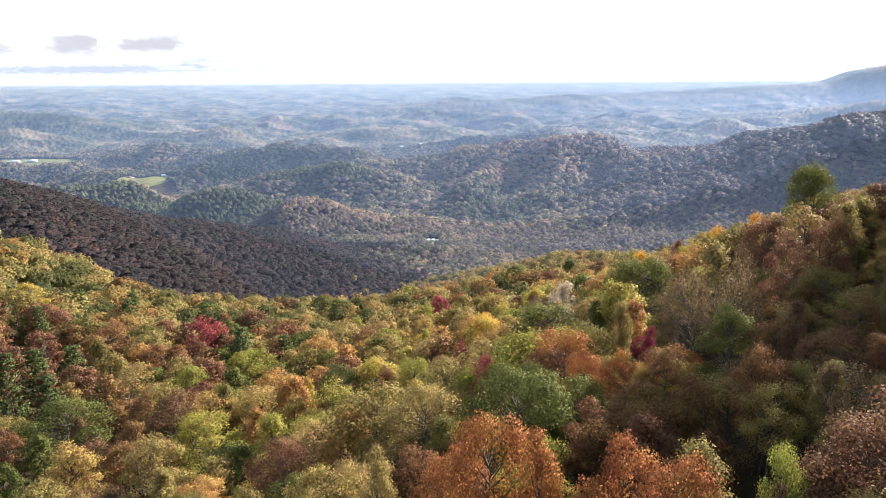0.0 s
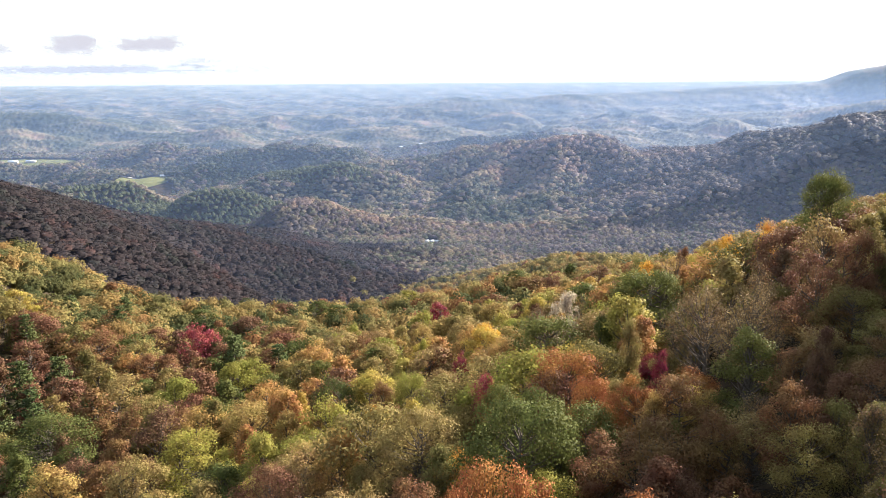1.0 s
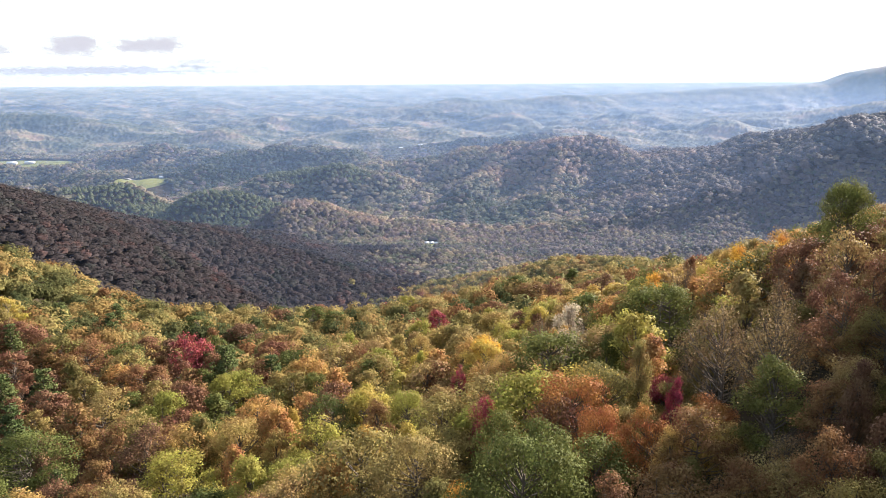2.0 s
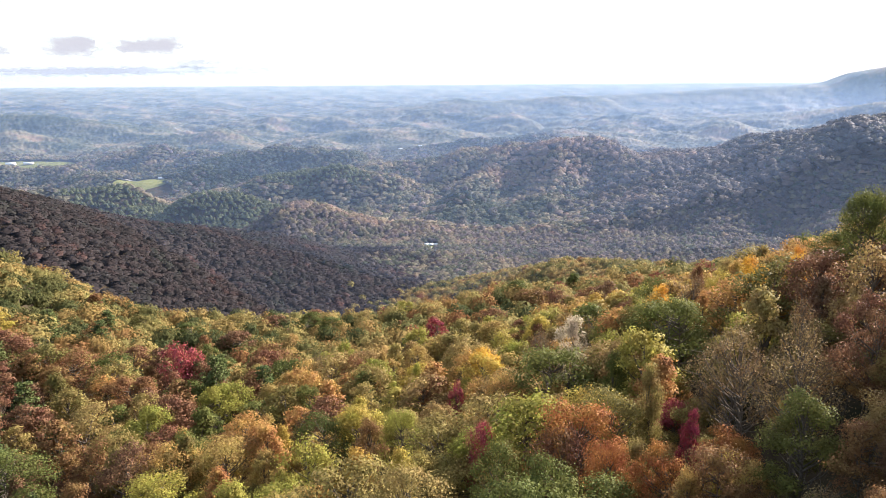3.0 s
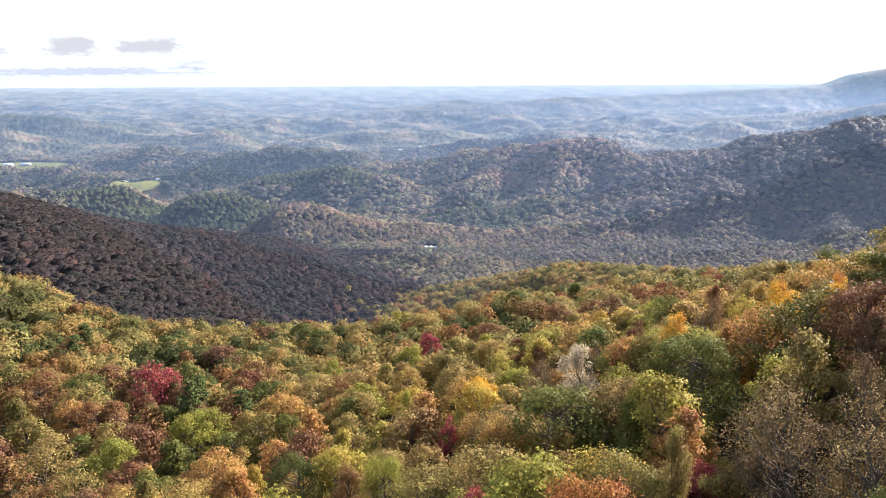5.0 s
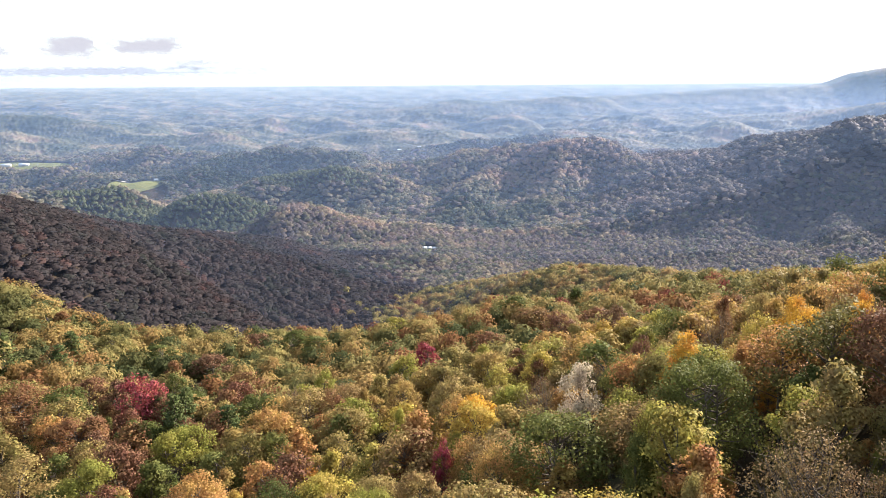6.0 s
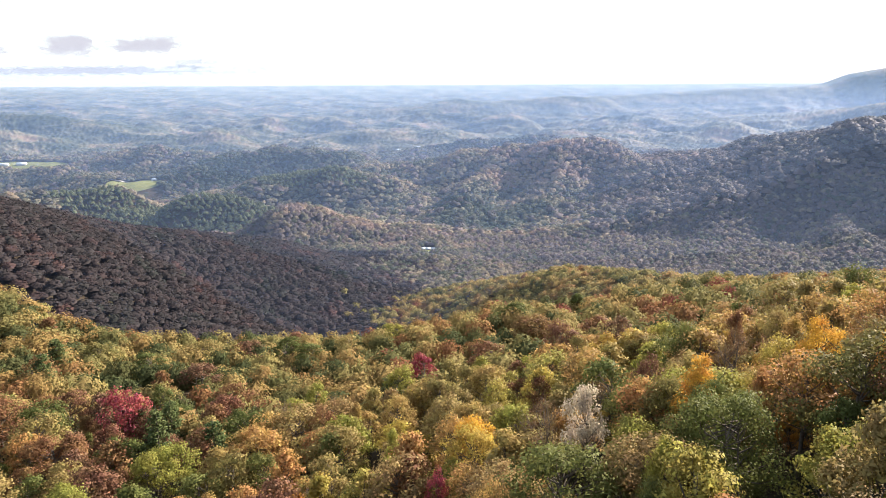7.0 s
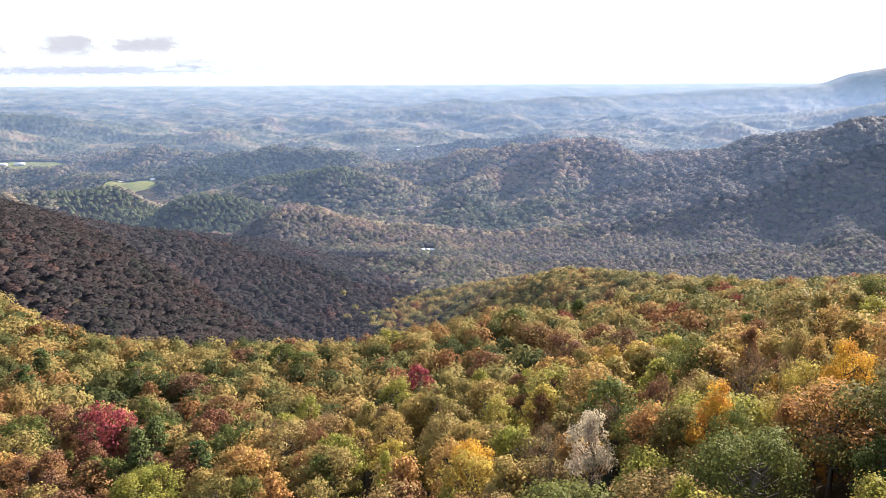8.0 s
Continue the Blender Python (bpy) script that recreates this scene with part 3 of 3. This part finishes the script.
NEAR_END = 176.0
spots = np.concatenate([scatter(7.6, 9, NEAR_END, 3), scatter(10.5, 12, NEAR_END, 4), scatter(8.5, 9, 85, 17)])
shady = scatter(5.6, 8, 118, 27)
shady = shady[(shady[:, 0] > np.where(shady[:, 1] < 72, 12, 34)) & (shady[:, 0] < 64)]
spots = np.concatenate([spots, shady])
big = len(scatter(7.6, 9, NEAR_END, 3))
second = big + len(scatter(10.5, 12, NEAR_END, 4))
for n, (x, y) in enumerate(spots):
    if any((x - a) ** 2 + (y - b) ** 2 < (c + (1.6 if k == 0 else 0.5)) ** 2 for k, (a, b, c) in enumerate(tree_spots[:marked_trees])):
        continue
    kind = kind_at(x, y, rng)
    if kind == "needle" and x > 10:
        kind = "gold"
    pool = PINE if kind == "needle" else THIN if kind in ("pale", "twig") else PLAIN if second <= n < len(spots) - len(shady) else BEST if y < 70 else FINE if y < 115 else PLAIN
    tall = rng.uniform(10.0, 15.5) if n < big else rng.uniform(6.0, 10.5) if n < second else rng.uniform(3.5, 6.5)
    if n >= len(spots) - len(shady):
        tall = rng.uniform(5.0, 8.5)
    if y < 70:
        tall = min(tall, rng.uniform(9.5, 13.0) if y > 48 else rng.uniform(7.5, 11.0))
    if x > 24 and y < 70:
        tall *= 0.8
    side = x / (y + 12)
    if side > 0.34:                      # low wind-cut growth along the crest of the spur
        tall = max(3.5, min(tall, 287.6 + 27 * (side - 0.43) - 0.15 * (y - 60) - float(ground_height(x, y))))
    plant(kind, float(x), float(y), tall, rng.choice(pool), rng.uniform(0.85, 1.25), rng.uniform(0, 6.28))


def woods(name, places, heights, widths, templates, mat, tints, label):
    """Many far trees as one mesh."""
    r = np.random.RandomState(len(places))
    pick = r.randint(0, len(templates), len(places))
    turn = r.uniform(0, 6.28, len(places))
    z = ground_height(places[:, 0], places[:, 1])
    verts, faces, tint, ways, n = [], [], [], [], 0
    for k, (tv, tf, tn) in enumerate(templates):
        idx = np.nonzero(pick == k)[0]
        if not len(idx):
            continue
        c, s = np.cos(turn[idx])[:, None], np.sin(turn[idx])[:, None]
        vx = (tv[None, :, 0] * c - tv[None, :, 1] * s) * widths[idx][:, None] + places[idx, 0][:, None]
        vy = (tv[None, :, 0] * s + tv[None, :, 1] * c) * widths[idx][:, None] + places[idx, 1][:, None]
        vz = tv[None, :, 2] * heights[idx][:, None] + z[idx][:, None]
        verts.append(np.stack([vx, vy, vz], -1).reshape(-1, 3))
        nx, ny = tn[None, :, 0] * c - tn[None, :, 1] * s, tn[None, :, 0] * s + tn[None, :, 1] * c
        ways.append(np.stack([nx, ny, np.broadcast_to(tn[None, :, 2], nx.shape)], -1).reshape(-1, 3))
        faces.append((tf[None] + (np.arange(len(idx)) * len(tv))[:, None, None] + n).reshape(-1, 3))
        tint.append(np.repeat(tints[idx], len(tf)))
        n += len(idx) * len(tv)
    ob = new(name, mesh_from(name, np.concatenate(verts), np.concatenate(faces), mat, np.concatenate(tint), True))
    ob.data.normals_split_custom_set_from_vertices(np.concatenate(ways))
    return tagged(ob, label, "forest", kind="stuff")


def dome(seed, segs, rings, radius=0.5, low=0.3, high=1.0, cone=False):
    """A lumpy crown shell, open below: corners, faces and the way each corner faces."""
    r = np.random.RandomState(seed)
    lobes, ph = r.randint(2, 5), r.uniform(0, 6.28)
    verts = []
    for k in range(rings):
        up = k / rings
        a = np.linspace(0, 2 * math.pi, segs, endpoint=False) + 0.5 * (k % 2) * 2 * math.pi / segs + r.uniform(-0.2, 0.2, segs)
        ring = radius * ((1 - up) if cone else math.sqrt(1 - up ** 2)) * (1 + 0.16 * np.sin(lobes * a + ph) + r.uniform(-0.18, 0.18, segs))
        verts.append(np.stack([ring * np.cos(a), ring * np.sin(a), low + (high - low) * up + r.uniform(-0.06, 0.06, segs)], -1))
    verts.append(np.array([[r.uniform(-0.1, 0.1), r.uniform(-0.1, 0.1), high]]))
    faces = []
    for k in range(rings - 1):
        for j in range(segs):
            p, q = k * segs + j, k * segs + (j + 1) % segs
            faces += [(p, q, p + segs), (q, q + segs, p + segs)]
    top = (rings - 1) * segs
    faces += [(top + j, top + (j + 1) % segs, rings * segs) for j in range(segs)]
    verts = np.concatenate(verts)
    out = verts - np.array([0, 0, low])
    out[:, 2] = np.maximum(out[:, 2], 0.05) * (0.6 if cone else 1.2)
    return verts, np.array(faces), out / np.linalg.norm(out, axis=1)[:, None]


def fuzzy(seed, lumps, leaves, size, soft=0.85, core=0.36):
    """A far crown one metre high and wide: leaf sprays over a few rounded lumps and a core, softly rounded in the light."""
    r = np.random.RandomState(seed)
    a = np.arange(lumps) * 2.4 + r.uniform(-0.5, 0.5, lumps)
    ring = np.where(np.arange(lumps) == 0, 0.05, r.uniform(0.18, 0.3, lumps))
    mid = np.stack([ring * np.cos(a), ring * np.sin(a), np.where(np.arange(lumps) == 0, 0.68, r.uniform(0.48, 0.68, lumps))], -1)
    rad = np.where(np.arange(lumps) == 0, 0.28, r.uniform(0.15, 0.27, lumps))
    which = r.choice(lumps, leaves, p=rad ** 2 / (rad ** 2).sum())
    d = r.normal(size=(leaves, 3))
    d[:, 2] = np.abs(d[:, 2]) * 1.1 - 0.25
    d /= np.linalg.norm(d, axis=1)[:, None]
    spot = mid[which] + d * (rad[which] * r.uniform(0.75, 1.12, leaves))[:, None] * np.array([1, 1, 0.8])
    whole = spot - np.array([0, 0, 0.42])
    whole /= np.linalg.norm(whole, axis=1)[:, None]
    face = d * 0.5 + whole * 0.5 + np.array([0, 0, soft]) + r.normal(size=(leaves, 3)) * 0.14
    face /= np.linalg.norm(face, axis=1)[:, None]
    tilt = face + r.normal(size=(leaves, 3)) * 0.3
    p = np.cross(tilt, r.normal(size=(leaves, 3)))
    p /= np.linalg.norm(p, axis=1)[:, None]
    q = np.cross(tilt, p)
    q /= np.linalg.norm(q, axis=1)[:, None]
    s = (size * r.uniform(0.6, 1.3, leaves))[:, None]
    v = np.stack([spot + p * s, spot - 0.5 * p * s + 0.6 * q * s, spot - 0.5 * p * s - 0.6 * q * s], 1).reshape(-1, 3)
    cv, cf, cn = dome(seed, 6, 2, core, 0.42, 0.84)
    cn = cn + np.array([0, 0, soft])
    cn /= np.linalg.norm(cn, axis=1)[:, None]
    return np.concatenate([cv, v]), np.concatenate([cf, np.arange(3 * leaves).reshape(-1, 3) + len(cv)]), np.concatenate([cn, np.repeat(face, 3, axis=0)])


T_NEAR = [fuzzy(s, 9, 420, 0.05, 0.2, 0.22) for s in range(60, 68)]
T_MID = [fuzzy(s, 6, 90, 0.095) for s in range(70, 78)]
T_SPUR = [fuzzy(s, 8, 170, 0.078, 0.3, 0.28) for s in range(50, 58)]
T_LOW = [fuzzy(s, 4, 44, 0.13) for s in range(80, 88)]
T_FAR = [fuzzy(s, 3, 18, 0.19) for s in range(80, 90)]
T_PINE = [dome(s, 6, 3, 0.40, 0.2, 1.0, True) for s in range(90, 94)]


def tint_of(x, y):
    """Evergreen and tan tints, with shade of hollows and sun on crests painted in."""
    def patch(cx, cy, rx, ry):
        return np.exp(-((x - cx) / rx) ** 2 - ((y - cy) / ry) ** 2)
    return 0.02 * patch(95, 560, 120, 230) - 0.16 * patch(-115, 230, 95, 90) - 0.65 * patch(-440, 1690, 230, 110) + 0.42 * patch(230, 1510, 210, 130) - 0.45 * patch(70, 1260, 70, 90) + 0.3 * patch(-110, 1110, 150, 50) + 0.2 * patch(120, 1120, 160, 60) - 0.25 * patch(700, 1300, 200, 160) - 0.4 * patch(60, 2140, 200, 60) - 0.45 * patch(-1400, 2560, 350, 120)


def woods_of(name, p, size, templates, mat, label, seed, tall=1.45, wide=1.1, spread=0.4, uneven=(0.78, 1.12)):
    r = np.random.RandomState(seed)
    zone = 0.5 + 0.24 * waves(p[:, 0], p[:, 1], 90 * size / 8, seed, 2)
    tints = np.clip((1 - spread) * zone + spread * r.uniform(0, 1, len(p)) + r.normal(0, 0.06, len(p)) + tint_of(p[:, 0], p[:, 1]), 0, 1)
    return woods(name, p, size * tall * r.uniform(*uneven, len(p)), size * wide * r.uniform(0.75, 1.45, len(p)), templates, mat, tints, label)


p = scatter(7.5, NEAR_END, 420, 5)
woods_of("slope_woods", p, 8.0, T_NEAR, STUFF["near"], "gold and olive autumn treetops lower on the slope", 5, wide=1.15, spread=0.95, uneven=(0.62, 1.2))
# treetops over the added rise, all out of view
p = scatter(9.5, -30, 330, 21, 0.64, 130.0)
p = p[(p[:, 0] > 0.64 * (p[:, 1] + 12) + 18)]
woods_of("shoulder_woods", p, 9.0, T_LOW, STUFF["near"], "autumn treetops on the unseen rise added to shade the spur", 22)
p = scatter(6.3, 420, 1130, 6)
p = p[~in_field(p[:, 0], p[:, 1])]
drift = np.random.RandomState(61).normal(0, 0.03, len(p)) * p[:, 1]
# the slope whose woods take the brown with shade painted in
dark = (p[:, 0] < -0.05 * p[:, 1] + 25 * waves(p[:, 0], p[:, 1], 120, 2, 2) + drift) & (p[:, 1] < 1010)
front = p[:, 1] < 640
woods_of("brown_woods", p[dark & front], 7.0, T_MID, STUFF["brown"], "nearly leafless brown woods with the slope's shade painted into their colour", 6, 1.4, 1.65, 0.5)
woods_of("brown_woods", p[dark & ~front], 7.0, T_LOW, STUFF["brown"], "nearly leafless brown woods along the lower ridge, colour darkened as shade", 16, 1.4, 1.65, 0.5)
lower = ~dark & (p[:, 1] < 800)
woods_of("lower_slope_woods", p[lower], 7.5, T_SPUR, STUFF["near"], "olive and gold treetops on the lower spur", 7, wide=1.3, spread=0.5, uneven=(0.6, 1.25))
floor = p[~dark & ~lower]
grey = np.random.RandomState(62).uniform(0, 1, len(floor)) < 0.3 + 0.4 * step(np.abs(floor[:, 0] + 60), 40, 200)
woods_of("valley_woods", floor[~grey], 7.5, T_LOW, STUFF["mixed"], "tan and green mixed woods on the valley floor", 8, wide=1.5)
woods_of("bare_woods", floor[grey], 7.5, T_LOW, STUFF["bare"], "grey leafless woods on the valley floor", 18, wide=1.5)
p = scatter(8.8, 1130, 2150, 9)
p = p[~in_field(p[:, 0], p[:, 1]) & ~(((p[:, 0] + 645) / 75) ** 2 + ((p[:, 1] - 1545) / 62) ** 2 < 1)]
pines = (((p[:, 0] + 400) / 260) ** 2 + ((p[:, 1] - 1240) / 80) ** 2 < 1) | (((p[:, 0] + 250) / 110) ** 2 + ((p[:, 1] - 1430) / 45) ** 2 < 1)
hill = p[~pines]
grey = np.random.RandomState(63).uniform(0, 1, len(hill)) < 0.1 + 0.65 * step(hill[:, 0] - 0.2 * hill[:, 1], -80, 160) * (1 - step(hill[:, 1], 1500, 1650))
woods_of("pine_woods", p[pines], 7.5, T_PINE + T_LOW, STUFF["pine"], "dense green pine stand on a low rise", 10, 1.5, 1.4, 0.5)
woods_of("hill_woods", hill[~grey], 9.0, T_FAR, STUFF["mixed"], "mixed autumn woods covering the middle hills", 11, wide=1.55)
woods_of("bare_woods", hill[grey][::2], 11.5, T_LOW, STUFF["bare"], "grey-mauve leafless woods on the long hillside", 19, wide=1.75)


def far_canopy():
    """The unbroken treetops of the far hills: one rough sheet with a crown at every corner."""
    r = np.random.RandomState(14)
    rows, cols = np.geomspace(2140, 4940, 300), np.linspace(-1, 1, 620)
    y, u = np.meshgrid(rows, cols, indexing="ij")
    y = y + r.uniform(-0.45, 0.45, y.shape) * y * 0.0028
    x = u * 0.66 * y + r.uniform(-0.45, 0.45, y.shape) * y * 0.0021
    z = ground_height(x, y) + r.uniform(1.0, 7.5, y.shape) * (1 - 0.75 * step(y, 2600, 4400))
    mid = (slice(None, -1), slice(None, -1))
    zone = 0.42 + 0.2 * waves(x[mid], y[mid] * 1.6, 260, 13, 3) + tint_of(x[mid], y[mid]) * 0.8 + r.normal(0, 0.13, y[mid].shape)
    sheet = new("distant_woods", mesh_from("distant_woods", np.stack([x, y, z], -1).reshape(-1, 3), grid_faces(len(rows), len(cols)), STUFF["mixed"], np.clip(zone, 0, 1).ravel(), True))
    return tagged(sheet, "hazy mixed woods covering the distant hills", "forest", kind="stuff")


far_canopy()


# ---- buildings, roads and clouds ----
def part(name, verts, faces, mat, parent, label=""):
    o = new(name, mesh_from(name, verts, faces, mat))
    o.parent = parent
    return tagged(o, label) if label else o


def plain_material(name, colour, rough=0.7):
    return rough_material(name, [(0.35, tuple(c * 0.85 for c in colour)), (0.65, colour)], 0.8, rough, 0.1)


WHITE_METAL, PALE_WALL, GREY_ROOF, GRAVEL = plain_material("white_metal_roof", (0.8, 0.8, 0.78), 0.4), plain_material("pale_siding", (0.6, 0.58, 0.54)), plain_material("grey_shingle", (0.2, 0.2, 0.21)), plain_material("pale_gravel", (0.5, 0.48, 0.44))
DOOR, GLASS = plain_material("brown_door", (0.12, 0.07, 0.05)), plain_material("dark_window_glass", (0.04, 0.05, 0.06), 0.15)


def box(x0, y0, z0, x1, y1, z1):
    v = [(x0, y0, z0), (x1, y0, z0), (x1, y1, z0), (x0, y1, z0), (x0, y0, z1), (x1, y0, z1), (x1, y1, z1), (x0, y1, z1)]
    return v, [(0, 3, 2, 1), (4, 5, 6, 7), (0, 1, 5, 4), (1, 2, 6, 5), (2, 3, 7, 6), (3, 0, 4, 7)]


def house(name, x, y, wide, deep, eaves, turn, roof_mat, label, group, windows=2):
    """Walls, a gabled roof with overhang and thickness, a door and windows on the long side."""
    h = new(name)
    h.matrix_world = pose(x, y, float(ground_height(x, y)) + 0.2, 0, 0, turn)
    a, b, rise = wide / 2, deep / 2, deep * 0.3
    part("wall", *box(-a, -b, -1.5, a, b, eaves), PALE_WALL, h)
    o, th = 0.5, 0.25
    v = []
    for sx in (-a - o, a + o):
        v += [(sx, -b - o, eaves - 0.2), (sx, 0, eaves + rise), (sx, b + o, eaves - 0.2), (sx, b + o, eaves - 0.2 + th), (sx, 0, eaves + rise + th), (sx, -b - o, eaves - 0.2 + th)]
    f = [(0, 1, 7, 6), (1, 2, 8, 7), (2, 3, 9, 8), (3, 4, 10, 9), (4, 5, 11, 10), (5, 0, 6, 11), (0, 5, 4, 1), (1, 4, 3, 2), (6, 7, 10, 11), (7, 8, 9, 10)]
    part("roof", v, f, roof_mat, h, "pale metal roof" if roof_mat is WHITE_METAL else "grey shingle roof")
    part("door", *box(-0.5, -b - 0.06, 0, 0.5, -b + 0.05, 2.05), DOOR, h)
    for k in range(windows):
        cx = -a + wide * (k + 0.5) / windows
        if abs(cx) > 1.1:
            part("window", *box(cx - 0.5, -b - 0.05, 0.9, cx + 0.5, -b + 0.05, 2.1), GLASS, h)
    return tagged(h, label, "house", group)


def strip(name, points, wide, label):
    """A road laid over the ground along a line of points."""
    pts = []
    for (ax, ay), (bx, by) in zip(points[:-1], points[1:]):
        n = max(2, int(math.hypot(bx - ax, by - ay) / 8))
        pts += [(ax + (bx - ax) * k / n, ay + (by - ay) * k / n) for k in range(n)]
    pts = np.array(pts + [points[-1]])
    d = np.gradient(pts, axis=0)
    d /= np.linalg.norm(d, axis=1)[:, None]
    side = np.stack([-d[:, 1], d[:, 0]], -1) * wide / 2
    xy = np.stack([pts - side, pts + side], 1)
    z = ground_height(xy[..., 0], xy[..., 1]).max(axis=1, keepdims=True) + 1.3
    v = np.concatenate([xy, np.broadcast_to(z[..., None], (*xy.shape[:2], 1))], -1).reshape(-1, 3)
    return tagged(new(name, mesh_from(name, v, grid_faces(len(pts), 2), GRAVEL)), label, "road", kind="structure")


for x in (-27.0, -20.0, -13.0):
    house("cabin", x, 1052, 5.0, 4.4, 2.6, 12, WHITE_METAL, "small cabin with a white metal roof in a clearing", "cabins in the clearing")
strip("yard", [(-30, 1032), (-16, 1028)], 13, "pale gravel yard before the cabins")
for x, y, turn in ((-1165, 1990, 8), (-1125, 2005, 8)):
    house("barn", x, y, 24, 9, 4.0, turn, WHITE_METAL, "long low barn with a white metal roof", "barns by the meadow", 6)
house("house", -640, 1668, 12, 8, 3.0, 4, WHITE_METAL, "white-roofed house beside the mown field", "houses of the valley")
for x, y, turn in ((-90, 2185, 20), (-128, 2200, -15), (-70, 2230, 5), (-930, 2010, 10), (520, 2420, 0), (560, 2405, 25), (610, 2440, -10), (-480, 2600, 12)):
    house("house", x, y, 12, 8, 3.2, turn, GREY_ROOF if x > 580 else WHITE_METAL, "small pale house among the valley trees", "houses of the valley")
strip("road", [(-780, 1690), (-700, 1688), (-600, 1680)], 9, "pale country road behind the field")
strip("road", [(-1240, 1935), (-1100, 1945), (-985, 1985), (-930, 2040)], 8, "pale farm lane through the meadow")


def cloud(x, y, z, half_wide, half_high, dense, seed):
    """A small grey cloud bank, thinning out at its ragged edge."""
    m, nt, out = material("cloud")
    tc = nt.nodes.new("ShaderNodeTexCoord")
    n = node(nt, "ShaderNodeTexNoise", Scale=1.7, Detail=5.0, Roughness=0.6)
    place = node(nt, "ShaderNodeMapping", Location=(seed * 3.1, 0, seed * 1.7), Scale=(max(1.0, half_wide / half_high * 0.35), 1, 1))
    nt.links.new(tc.outputs["Object"], place.inputs["Vector"])
    nt.links.new(place.outputs[0], n.inputs["Vector"])
    length = nt.nodes.new("ShaderNodeVectorMath")
    length.operation = "LENGTH"
    nt.links.new(tc.outputs["Object"], length.inputs[0])
    add = nt.nodes.new("ShaderNodeMath")
    add.operation = "SUBTRACT"
    nt.links.new(n.outputs["Fac"], add.inputs[0])
    half = nt.nodes.new("ShaderNodeMath")
    half.operation = "MULTIPLY"
    half.inputs[1].default_value = 0.62
    nt.links.new(length.outputs["Value"], half.inputs[0])
    nt.links.new(half.outputs[0], add.inputs[1])
    fade = node(nt, "ShaderNodeMapRange")
    fade.inputs["From Min"].default_value, fade.inputs["From Max"].default_value, fade.inputs["To Max"].default_value = -0.05, 0.28, dense
    nt.links.new(add.outputs[0], fade.inputs["Value"])
    mix = nt.nodes.new("ShaderNodeMixShader")
    grey = node(nt, "ShaderNodeBsdfTranslucent", Color=(0.168, 0.18, 0.212, 1))
    clear = nt.nodes.new("ShaderNodeBsdfTransparent")
    nt.links.new(fade.outputs[0], mix.inputs[0])
    nt.links.new(clear.outputs[0], mix.inputs[1])
    nt.links.new(grey.outputs[0], mix.inputs[2])
    nt.links.new(mix.outputs[0], out.inputs[0])
    c = new("cloud", mesh_from("cloud", [(-1, 0, -1), (1, 0, -1), (1, 0, 1), (-1, 0, 1)], [(0, 1, 2, 3)], m))
    c.location, c.scale = (x, y, z), (half_wide, 1, half_high)
    return tagged(c, "grey-lavender cloud low in a bright sky", "cloud", kind="structure")


cloud(-1974, 4100, 466, 240, 84, 1.0, 1)
cloud(-1570, 4100, 470, 290, 76, 1.0, 2)
cloud(-2420, 4100, 446, 140, 55, 0.8, 3)
cloud(-1900, 4100, 338, 1200, 32, 1.0, 4)
cloud(-1330, 4100, 374, 210, 40, 0.7, 5)
cloud(750, 4100, 352, 360, 24, 0.3, 6)
cloud(1900, 4100, 368, 800, 30, 0.45, 7)
